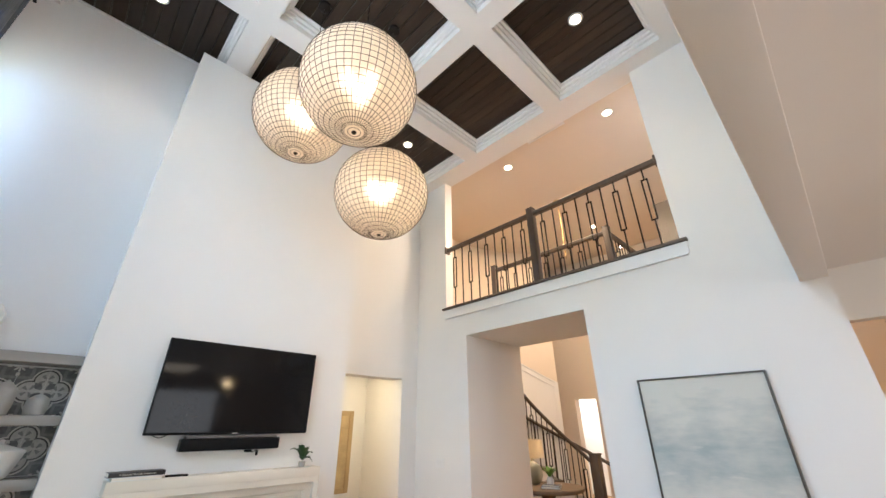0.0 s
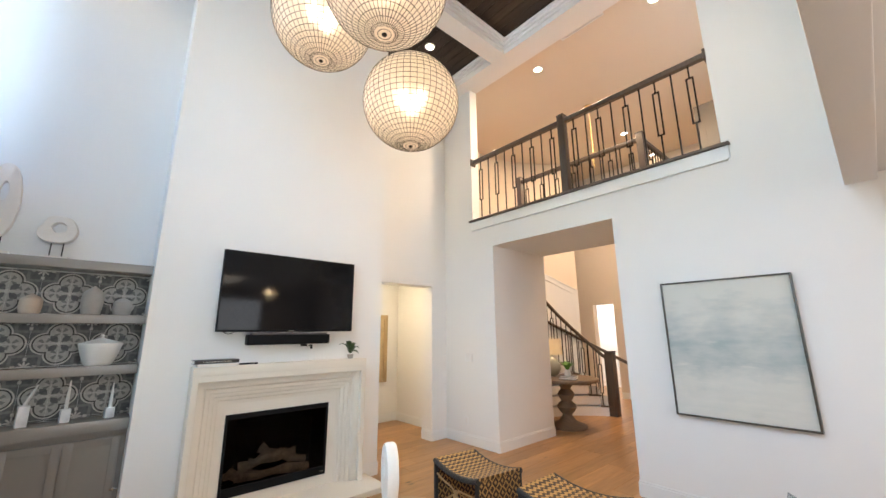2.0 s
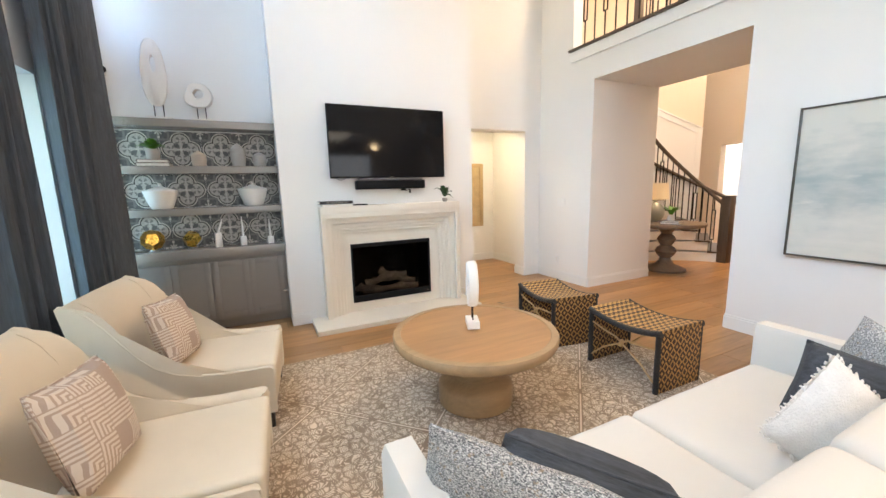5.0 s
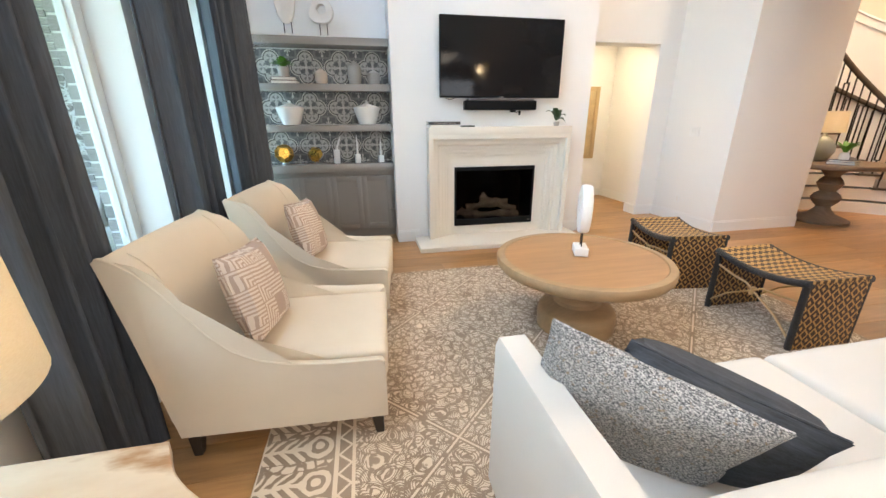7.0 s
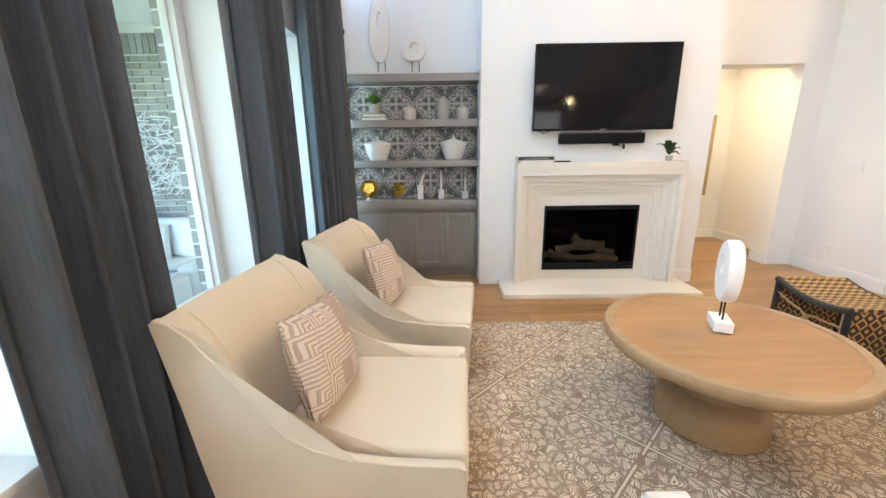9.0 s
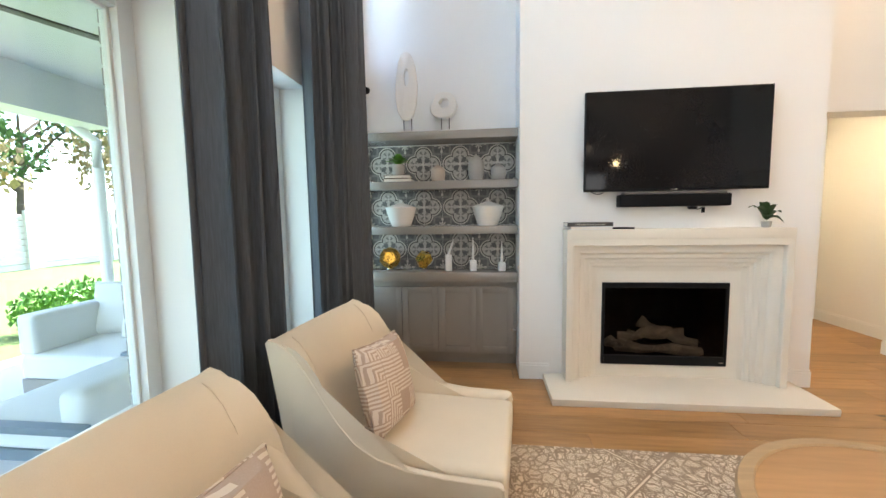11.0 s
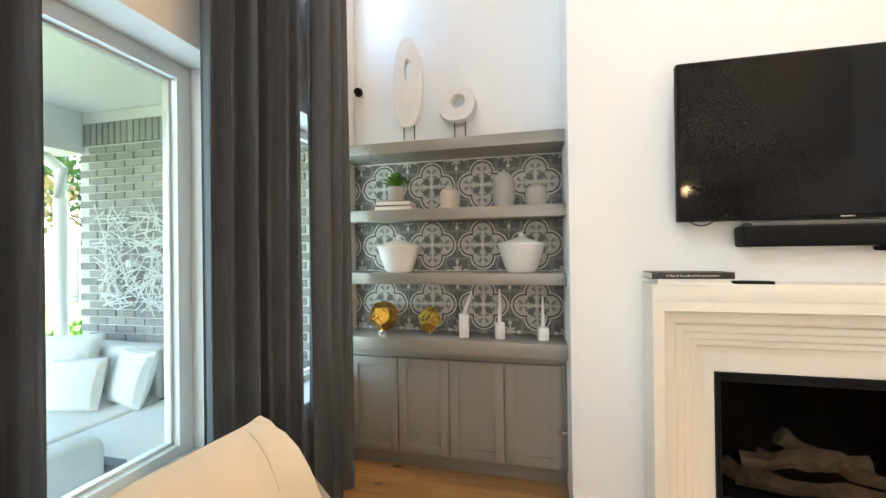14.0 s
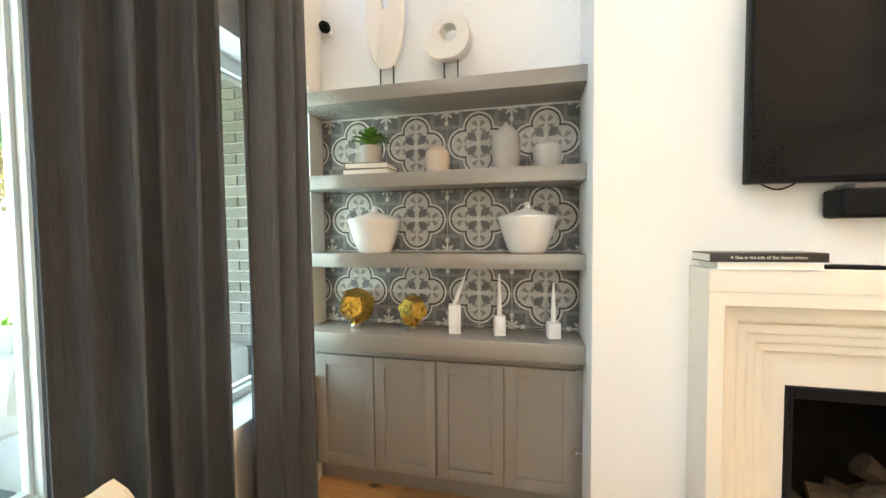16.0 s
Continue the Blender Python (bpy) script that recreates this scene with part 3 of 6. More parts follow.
for a, b in zip(xcuts[::2], xcuts[1::2]):
    for c, d in zip(ycuts[1::2], ycuts[2::2]):
        box(bm, (a, c, BEAM + 0.001), (b, d, TOP))
built("ceiling_beams", bm, CEIL)
bm = bmesh.new()
for x0, x1 in XS:
    for y0, y1 in YS:
        for g, z0, z1 in ((0.0, TOP - 0.035, TOP - 0.002), (0.028, TOP - 0.075, TOP - 0.035), (0.056, TOP - 0.12, TOP - 0.075)):
            a0, a1, b0, b1, w = x0 - TW, x1 + TW, y0 - TW, y1 + TW, TW - g
            for lo, hi in (((a0, b0), (a1, b0 + w)), ((a0, b1 - w), (a1, b1)), ((a0, b0 + w), (a0 + w, b1 - w)), ((a1 - w, b0 + w), (a1, b1 - w))):
                box(bm, (*lo, z0), (*hi, z1), 0.006, 1)
built("ceiling_trim", bm, TRIM)

# kitchen side, foyer and loft
built("kitchen_ceiling", boxes(((4.066, -1.66, 2.95), (9.2, 6.4, 3.05))), CEIL)
built("kitchen_wall", boxes(((9.0, -1.66, 0), (9.2, 6.4, 2.95)), ((4.6, 6.2, 0), (9.0, 6.4, 2.95)), ((4.2, -1.66, 0), (9.0, WY, 2.95)), ((4.07, 5.0, 2.44), (5.4, 5.15, 2.95)), ((5.4, 5.0, 0), (9, 5.15, 2.95))), WALL)
built("foyer_wall", boxes(((-3.4, 8.9, 0), (-0.80, 9.1, TOP)), ((-0.28, 8.9, 0), (4.8, 9.1, TOP)), ((-0.80, 8.9, 2.15), (-0.28, 9.1, TOP)), ((4.60, 4.99, 0), (4.8, 8.9, TOP)), ((-3.4, 3.9, 0), (-3.2, 8.9, TOP)), ((-3.2, 4.0, 0), (-0.8, 4.2, TOP))), BEIGE)
built("loft_ceiling", boxes(((-3.4, 3.90, 5.50), (4.8, 9.1, 5.59))), BEIGE)
built("foyer_annex_wall", boxes(((-2.5, 10.6, 0), (0.4, 10.7, 2.8)), ((-2.6, 9.1, 0), (-2.5, 10.7, 2.8)), ((0.4, 9.1, 0), (0.5, 10.7, 2.8)), ((-2.6, 9.1, 2.8), (0.5, 10.7, 2.9))), WALL)
# unseen lamp added to make the foyer's back doorway show white
lamp("annex_ceiling_light", "AREA", look((-1.0, 9.9, 2.75), (-1.0, 9.9, 0)), 7, (1, 0.95, 0.88), 0.6)

# baseboards: board with a stepped cap
def skirting(runs):
    bm = bmesh.new()
    for (x0, y0), (x1, y1) in runs:
        d = Vector((x1 - x0, y1 - y0, 0))
        L = d.length
        m = Matrix.Translation((x0, y0, 0)) @ Matrix.Rotation(math.atan2(d.y, d.x), 4, "Z")
        box(bm, (0, -0.016, 0), (L, 0, 0.115), 0, 1, m)
        box(bm, (0, -0.010, 0.115), (L, 0, 0.135), 0.003, 1, m)
    return bm


built("baseboard", skirting([((0, 0), (0, 0.24)), ((0, 1.99), (0, 2.2)), ((0, 2.2), (-0.57, 2.2)), ((-0.57, 3.46), (-0.57, RY)), ((-0.80, 3.46), (-0.57, 3.46)), ((-0.57, RY), (0.444, RY)), ((0.444, RY), (0.444, 4.99)),
                             ((2.163, 4.99), (2.163, RY)), ((2.163, RY), (4.06, RY)), ((4.06, RY), (4.06, 4.99)), ((4.2, WY), (-0.3, WY)), ((-2.05, 1.0), (-2.05, 3.86)), ((-2.05, 3.86), (-0.81, 3.86)),
                             ((-0.2, WY), (-0.25, WY)), ((-3.2, 8.9), (-0.80, 8.9)), ((-0.28, 8.9), (4.6, 8.9)), ((5.4, 5.0), (9, 5.0))]), TRIM)
built("loft_fascia", boxes(((0.04, RY - 0.022, 3.015), (3.27, RY, 3.13)), ((0.055, RY - 0.034, 2.995), (3.255, RY, 3.015)), bev=0.003), TRIM)
built("loft_nosing", box(bmesh.new(), (0.02, RY - 0.05, 3.132), (3.285, RY + 0.12, 3.162), 0.008), WALNUT)

# windows: drywall return, vinyl frame, stool and apron
for i, (a, b) in enumerate(openings):
    for k, (z0, z1) in enumerate(((SILL, HEAD), (UP0, UP1))):
        w = tagged(new("window_%d" % (2 * i + k + 1)), "white vinyl picture window", "window", kind="structure")
        f = 0.062
        part("window_bead", boxes(((a + f, -1.632, z0 + f), (a + f + 0.012, -1.60, z1 - f)), ((b - f - 0.012, -1.632, z0 + f), (b - f, -1.60, z1 - f)), ((a + f + 0.012, -1.632, z0 + f), (b - f - 0.012, -1.60, z0 + f + 0.012)), ((a + f + 0.012, -1.632, z1 - f - 0.012), (b - f - 0.012, -1.60, z1 - f)), bev=0.003), TRIM, w)
        part("window_frame", boxes(((a, -1.645, z0), (a + f, -1.57, z1)), ((b - f, -1.645, z0), (b, -1.57, z1)), ((a + f, -1.645, z0), (b - f, -1.57, z0 + f)), ((a + f, -1.645, z1 - f), (b - f, -1.57, z1)), bev=0.004), TRIM, w)
        g = part("pane", boxes(((a + f + 0.012, -1.618, z0 + f + 0.012), (b - f - 0.012, -1.610, z1 - f - 0.012))), GLASS, w)
        g.visible_shadow = False
        if k == 0:
            part("window_sill", box(bmesh.new(), (a - 0.05, -1.57, z0 - 0.004), (b + 0.05, WY + 0.03, z0 + 0.024), 0.008), TRIM, w)
            part("apron", box(bmesh.new(), (a - 0.03, WY, z0 - 0.085), (b + 0.03, WY + 0.016, z0 - 0.004), 0.004), TRIM, w)


# ---- fireplace ----
def ring_profile(bm, y0, y1, z1, zb, prof):
    """A moulding that runs up one leg, across and down the other. prof: (inset, depth)."""
    path = []
    for t, d in prof:
        path.append([(d, y0 + t, zb), (d, y0 + t, z1 - t), (d, y1 - t, z1 - t), (d, y1 - t, zb)])
    vs = [[bm.verts.new(p) for p in row] for row in path]
    for r0, r1 in zip(vs, vs[1:]):
        for k in range(3):
            bm.faces.new((r0[k], r0[k + 1], r1[k + 1], r1[k]))
    return bm


fp = thing("fireplace", pose(0, 0, 0), "cream cast-stone fireplace surround with stepped moulding and hearth", "fireplace")
L0, L1, FT = 0.343, 1.93, 1.165
bm = bmesh.new()
ring_profile(bm, L0, L1, FT, 0.05, [(0.0, 0.0), (0.0, 0.160), (0.046, 0.160), (0.050, 0.156), (0.050, 0.120), (0.070, 0.120), (0.088, 0.118), (0.102, 0.112), (0.112, 0.102), (0.117, 0.090), (0.119, 0.085), (0.140, 0.084), (0.150, 0.081), (0.156, 0.074), (0.158, 0.066), (0.176, 0.065),
                                    (0.186, 0.062), (0.192, 0.055), (0.194, 0.047), (0.212, 0.046), (0.220, 0.043), (0.226, 0.036), (0.228, 0.026), (0.262, 0.018)])
part("moulding", bm, STONE, fp)
part("mantel_shelf", box(bmesh.new(), (0, L0 - 0.002, FT), (0.163, L1 + 0.002, 1.240), 0.003), STONE, fp)
for lo, hi in (((0, L0 + 0.25, 0.05), (0.018, 0.645, 0.925)), ((0, 1.59, 0.05), (0.018, L1 - 0.25, 0.925)), ((0, 0.645, 0.816), (0.018, 1.59, 0.925)), ((0, 0.645, 0.05), (0.018, 1.59, 0.150))):
    part("inner_panel", boxes((lo, hi)), STONE, fp)
part("hearth", box(bmesh.new(), (0.0, 0.19, 0.0), (0.46, 2.045, 0.05), 0.006), STONE, fp)

fb = thing("gas_firebox", pose(0, 0, 0), "black glass-fronted gas fireplace insert with ceramic logs", "fireplace insert")
bm = bmesh.new()
for lo, hi in (((0.0, 0.647, 0.152), (0.030, 0.668, 0.814)), ((0.0, 1.567, 0.152), (0.030, 1.588, 0.814)), ((0.0, 0.668, 0.772), (0.030, 1.567, 0.814)), ((0.0, 0.668, 0.152), (0.030, 1.567, 0.225))):
    box(bm, lo, hi, 0.003, 1)
part("front_frame", bm, BLACK, fb)
part("fire_chamber", boxes(((-0.375, 0.65, 0.152), (-0.365, 1.585, 0.814)), ((-0.365, 0.647, 0.152), (0.0, 0.655, 0.814)), ((-0.365, 1.58, 0.152), (0.0, 1.588, 0.814)), ((-0.365, 0.655, 0.152), (0.0, 1.58, 0.20)), ((-0.365, 0.655, 0.79), (0.0, 1.58, 0.814))), EMBER_DARK, fb)
part("glass", boxes(((0.012, 0.668, 0.225), (0.016, 1.567, 0.772))), FIRE_GLASS, fb)
for k, (ya, yb, za, zb, r) in enumerate(((0.80, 1.44, 0.24, 0.25, 0.050), (0.84, 1.18, 0.30, 0.42, 0.052), (1.02, 1.42, 0.44, 0.29, 0.050), (0.93, 1.32, 0.33, 0.38, 0.05), (0.74, 0.88, 0.25, 0.28, 0.05))):
    bm = bmesh.new()
    tube(bm, [(-0.15 - 0.02 * k + 0.02 * s, ya + (yb - ya) * s / 6, za + (zb - za) * s / 6 + 0.012 * math.sin(s * 2.1 + k)) for s in range(7)], [r * (0.8 + 0.25 * math.sin(s * 1.7 + k)) for s in range(7)], 8)
    part("log", bm, LOG, fb)
part("badge", boxes(((0.030, 1.535, 0.180), (0.032, 1.56, 0.186))), CHROME, fb)

# ---- television, sound bar ----
tv = thing("television", pose(0, 0, 0), "large black flat-screen television mounted on the chimney wall", "television")
part("wall_bracket", boxes(((0, 0.85, 1.65), (0.06, 1.40, 2.05)), bev=0.004), BLACK, tv)
part("casing", box(bmesh.new(), (0.06, 0.476, 1.525), (0.098, 1.775, 2.263), 0.006), BLACK, tv)
part("screen", boxes(((0.098, 0.486, 1.543), (0.101, 1.765, 2.254))), SCREEN, tv)
part("cable_loop", tube(bmesh.new(), [(0.05, 0.54 + 0.10 * s / 8, 1.527 - 0.02 * math.sin(math.pi * s / 8)) for s in range(9)], 0.003, 5), BLACK, tv)
part("logo_strip", boxes(((0.098, 1.10, 1.530), (0.1005, 1.15, 1.536))), CHROME, tv)
sb = thing("sound_bar", pose(0, 0, 0), "long black sound bar under the television", "speaker")
part("body", box(bmesh.new(), (0.02, 0.735, 1.405), (0.115, 1.52, 1.500), 0.014, 3), BLACK, sb)
part("top_grille", box(bmesh.new(), (0.02, 0.77, 1.498), (0.105, 1.49, 1.515), 0.004), plain("grey_grille", (0.10, 0.09, 0.085), 0.6, fine=400, relief=0.6), sb)
part("wall_mount", boxes(((0.0, 0.95, 1.43), (0.03, 1.3, 1.48))), BLACK, sb)
part("sensor_pod", lathe(bmesh.new(), [(0, -0.02), (0.028, -0.018), (0.034, 0), (0, 0.004)], 16, (0.07, 1.27, 1.402)), BLACK, sb)
part("plug", box(bmesh.new(), (0.055, 1.34, 1.355), (0.075, 1.358, 1.395), 0.004), BLACK, sb)
part("cable", tube(bmesh.new(), [(0.06, 1.27 + 0.08 * s / 6, 1.40 - 0.018 * math.sin(math.pi * s / 6)) for s in range(7)], 0.003, 5), BLACK, sb)

# ---- niche cabinet, shelves, tiles ----
cab = thing("base_cabinet", pose(0, 0, 0), "grey painted base cabinet with four shaker doors", "cabinet")
part("carcass", boxes(((-0.41, WY, 0.10), (-0.265, 0.0, 0.782)), bev=0.0015), GREY_CAB, cab)
part("toe_kick", boxes(((-0.41, WY, 0.0), (-0.31, 0.0, 0.10))), GREY_CAB, cab)
part("top_rail", boxes(((-0.265, WY, 0.727), (-0.255, 0, 0.782)), bev=0.0015), GREY_CAB, cab)
for lo, hi in (((-0.265, -0.03, 0.10), (-0.250, 0.0, 0.727)), ((-0.265, WY, 0.10), (-0.255, -1.375, 0.727)), ((-0.265, -0.712, 0.10), (-0.255, -0.696, 0.727))):
    part("stile", boxes((lo, hi), bev=0.0015), GREY_CAB, cab)
for k in range(4):
    y0 = -1.375 + k * 0.3375 + (0.003 if k % 2 else 0.006)
    y1 = -1.375 + (k + 1) * 0.3375 - (0.006 if k % 2 else 0.003)
    z0, z1, s = 0.122, 0.722, 0.055
    d = part("door", boxes(((-0.254, y0, z0), (-0.236, y0 + s, z1)), ((-0.254, y1 - s, z0), (-0.236, y1, z1)), ((-0.254, y0 + s, z0), (-0.236, y1 - s, z0 + s)), ((-0.254, y0 + s, z1 - s), (-0.236, y1 - s, z1)), bev=0.0006), GREY_CAB, cab)
    part("door_panel", boxes(((-0.254, y0 + s, z0 + s), (-0.250, y1 - s, z1 - s))), GREY_CAB, d)
part("safety_latch", boxes(((-0.236, -0.055, 0.335), (-0.226, -0.005, 0.347)), ((-0.240, -0.035, 0.322), (-0.222, -0.028, 0.360)), bev=0.002), CHROME, cab, "small steel child-safety latch")
single("countertop", box(bmesh.new(), (-0.41, WY, 0.782), (-0.155, 0.0, 0.866), 0.004), GREY_CAB, "thick grey painted countertop on the base cabinet", "countertop")
for z in (1.270, 1.664, 2.084):
    single("floating_shelf", box(bmesh.new(), (-0.41, WY, z - 0.070), (-0.155, 0.0, z), 0.004), GREY_CAB, "thick grey painted floating shelf in the niche", "shelf", "niche shelves")


# ---- curtains ----
def curtain(x0, x1, seed, flare=0.0):
    rnd = random.Random(seed)
    folds = max(3, round((x1 - x0) / 0.105))
    ph = [rnd.uniform(-0.5, 0.5) for _ in range(folds + 2)]
    amp = [rnd.uniform(0.7, 1.1) for _ in range(folds + 2)]
    nu, nz = folds * 12, 26
    bm = bmesh.new()
    sheets = []
    for side in (0.0, 0.006):
        rows = []
        for j in range(nz + 1):
            z = 0.012 + (5.22 - 0.012) * j / nz
            h = j / nz
            row = []
            for i in range(nu + 1):
                u = i / nu * folds
                k = int(u)
                f = u - k
                a = (amp[k] * (1 - f) + amp[k + 1] * f)
                p = ph[k] * (1 - f) + ph[k + 1] * f
                spread = 1 + flare * (1 - h) ** 3
                xc = (x0 + x1) / 2 + ((x0 + (x1 - x0) * i / nu) - (x0 + x1) / 2) * spread
                w = 2 * math.pi * (u + p * 0.45) + 0.4 * math.sin(h * 3 + seed)
                yy = -1.288 + 0.058 * a * (math.sin(w) - 0.28 * math.cos(2 * w)) / 1.1 + 0.008 * math.sin(u * 4.3 + h * 5)
                row.append(bm.verts.new((xc + 0.012 * math.sin(2 * math.pi * u * 2 + h * 2) , yy + side, z)))
            rows.append(row)
        sheets.append(rows)
        for r0, r1 in zip(rows, rows[1:]):
            for i in range(nu):
                q = (r0[i], r0[i + 1], r1[i + 1], r1[i])
                bm.faces.new(q if side else q[::-1])
    a, b = sheets
    for i in (0, nu):
        for j in range(nz):
            bm.faces.new((a[j][i], b[j][i], b[j + 1][i], a[j + 1][i]))
    me = mesh_of("curtain", bm, CURTAIN, False)
    me.shade_smooth()
    ob = new("curtain", me)
    return tagged(ob, "tall charcoal linen drapery panel hanging in soft folds to the floor", "curtain", "window curtains")


curtain(-0.025, 0.335, 3)
curtain(0.505, 0.99, 5)
curtain(1.45, 1.855, 8, 0.05)
curtain(2.615, 3.02, 11, 0.06)
rod = thing("curtain_rod", pose(0, 0, 0), "black iron curtain rod high on the window wall", "curtain rod")
part("pole", tube(bmesh.new(), [(-0.36, -1.315, 5.25), (4.0, -1.315, 5.25)], 0.014, 10), IRON, rod)
for x in (-0.3, 1.12, 2.2, 3.3):
    part("bracket", boxes(((x - 0.01, WY, 5.235), (x + 0.01, -1.31, 5.255)), bev=0.002), IRON, rod)

# ---- rug ----
single("area_rug", box(bmesh.new(), (0.955, -0.81, 0.0), (4.45, 2.66, 0.012), 0.004, 1), RUG, "taupe and ivory scroll-patterned area rug on the oak floor", "rug")


# ---- wing armchairs ----
def armchair():
    c = thing("armchair", pose(0, 0, 0), "cream linen wing armchair with scooped arms and dark legs", "armchair", "armchairs by the window")
    W = 0.372
    side = [(0.42, 0.115), (0.425, 0.36), (0.418, 0.398), (0.400, 0.408), (0.33, 0.408), (0.20, 0.410), (0.06, 0.422), (-0.05, 0.450), (-0.14, 0.502), (-0.21, 0.578), (-0.27, 0.665), (-0.33, 0.757), (-0.39, 0.830), (-0.45, 0.874), (-0.49, 0.885),
            (-0.503, 0.872), (-0.49, 0.80), (-0.455, 0.60), (-0.42, 0.35), (-0.395, 0.115)]
    n = len(side)
    out = []
    for i, p in enumerate(side):
        a, b = side[i - 1], side[(i + 1) % n]
        d = Vector((b[1] - a[1], a[0] - b[0]))
        out.append(d.normalized() * (1.0 if 1 <= i <= 14 else 0.0))
    for s in (-1, 1):
        # flat outer face, piped edge, then a soft roll down to the inner face
        bm = bmesh.new()
        rings = []
        for dx, inset in ((0.0, 0.005), (0.005, 0.0), (0.018, 0.0005), (0.032, 0.005), (0.046, 0.015), (0.058, 0.032), (0.066, 0.055), (0.070, 0.085)):
            rings.append([bm.verts.new((s * (W - dx), p[0] - o.x * inset, p[1] - o.y * inset)) for p, o in zip(side, out)])
        for r0, r1 in zip(rings, rings[1:]):
            for i in range(n):
                j = (i + 1) % n
                bm.faces.new((r0[i], r0[j], r1[j], r1[i]))
        bm.faces.new(rings[0])
        bm.faces.new(rings[-1][::-1])
        bmesh.ops.triangulate(bm, faces=[f for f in bm.faces if len(f.verts) > 4])
        for v in bm.verts:
            v.co.x -= s * 0.06 * max(0.0, 0.36 - v.co.z)
        a = part("side_panel", bm, LINEN, c)
        bm = bmesh.new()
        tube(bm, [(s * (W - 0.002), p[0], p[1] - 0.003) for p in side[1:15]], 0.0045, 6)
        part("piping", bm, LINEN, a)
        for yy in (0.375, -0.355):
            bm = bmesh.new()
            k = 0.012 * (1 if yy > 0 else -1)
            lathe(bm, [(0.022, 0.0), (0.036, 0.122)], 4, (0, 0, 0), Matrix.Translation((s * (W - 0.05), yy, 0)) @ Matrix.Rotation(radians(45), 4, "Z"))
            for v in bm.verts:
                v.co.y += k * (0.1 - v.co.z) * 6
            part("leg", bm, LEG_WOOD, c, "tapered dark wooden leg")
    part("seat_frame", box(bmesh.new(), (-W + 0.06, -0.40, 0.115), (W - 0.06, 0.412, 0.262), 0.012), LINEN, c)
    bm = bmesh.new()
    box(bm, (-W + 0.072, -0.24, 0.262), (W - 0.072, 0.430, 0.398), 0.032, 4)
    bmesh.ops.subdivide_edges(bm, edges=[e for e in bm.edges if e.calc_length() > 0.3], cuts=5, use_grid_fill=True)
    for v in bm.verts:
        if v.co.z > 0.36:
            v.co.z += 0.018 * max(0, 1 - (v.co.x / 0.30) ** 2) * max(0, 1 - ((v.co.y - 0.1) / 0.34) ** 2)
    part("seat_cushion", bm, LINEN, c)
    # the back leans, rolls over at the top and sweeps forward into the wings
    prof = [(-0.225, 0.26), (-0.255, 0.36), (-0.285, 0.47), (-0.310, 0.58), (-0.335, 0.68), (-0.362, 0.75), (-0.392, 0.810), (-0.425, 0.850), (-0.458, 0.874), (-0.488, 0.884), (-0.502, 0.874), (-0.490, 0.78), (-0.462, 0.62), (-0.43, 0.40), (-0.405, 0.20)]
    bm = bmesh.new()
    cols = []
    m = 24
    for i in range(m + 1):
        u = 2 * i / m - 1
        col = []
        for j, (y, z) in enumerate(prof):
            h = min(1.0, j / 9)
            f = (0.085 * abs(u) ** 5 - 0.018 * (1 - u * u)) * math.sin(math.pi * min(1, 0.25 + h * 0.75)) if j <= 9 else 0.0
            col.append(bm.verts.new((u * (W - 0.008), y + f, z - (0.006 * u * u if 7 < j < 12 else 0))))
        cols.append(col)
    for a, b in zip(cols, cols[1:]):
        for j in range(len(prof)):
            k = (j + 1) % len(prof)
            bm.faces.new((a[j], b[j], b[k], a[k]))
    bm.faces.new(cols[0])
    bm.faces.new(cols[-1][::-1])
    back = part("backrest", bm, LINEN, c)
    for s in (-1, 1):
        part("seam", tube(bmesh.new(), [(s * (W - 0.085), y + 0.016, z + 0.001) for y, z in prof[2:9]], 0.0022, 5), LINEN, back)
    return c


chair = armchair()
chair.matrix_basis = pose(2.418, -0.693, 0, 0, 0, -3)
copy_thing(chair, pose(1.435, -0.60, 0, 0, 0, -6))


def lean(x, y, z, tilt, roll, turn):
    """Rolled in its own plane, then tilted back, then turned."""
    return pose(x, y, z, 0, 0, turn) @ pose(0, 0, 0, tilt) @ pose(0, 0, 0, 0, roll)


def throw(m, w, mat, label, d=0.15, fringe=False, category="cushion", group="", h=0.0):
    h = h or w
    t = thing("throw_pillow", m, label, category, group)
    part("cover", pillow(bmesh.new(), w, h, d), mat, t)
    bm = bmesh.new()
    tube(bm, [(x * w / 2 * 0.985, 0, z * h / 2 * 0.985) for x, z in ((-1, -1), (0, -0.94), (1, -1), (0.94, 0), (1, 1), (0, 0.94), (-1, 1), (-0.94, 0), (-1, -1))], 0.004, 5)
    part("seam", bm, mat, t)
    if fringe:
        rnd = random.Random(4)
        bm = bmesh.new()
        for k in range(4):
            r = Matrix.Rotation(radians(90 * k), 4, "Y")
            for i in range(22):
                s = (i + 0.5) / 22 * 2 - 1
                p = Vector((s * w / 2, rnd.uniform(-0.006, 0.006), w / 2 * (1 - 0.06 * (1 - s * s))))
                q = p + Vector((rnd.uniform(-0.008, 0.008), rnd.uniform(-0.01, 0.01), rnd.uniform(0.009, 0.016)))
                tube(bm, [r @ p, r @ ((p + q) / 2 + Vector((0.003, 0, 0))), r @ q], [0.005, 0.0045, 0.003], 5)
        part("fringe", bm, mat, t, "tufted white fringe")
    return t


throw(lean(2.450, -0.825, 0.605, 16, -5, -6), 0.40, PRINT, "taupe cushion printed with ivory bars on the armchair", 0.15, group="armchair cushions")
throw(lean(1.470, -0.735, 0.605, 16, -5, -10), 0.40, PRINT, "taupe cushion printed with ivory bars on the armchair", 0.15, group="armchair cushions")

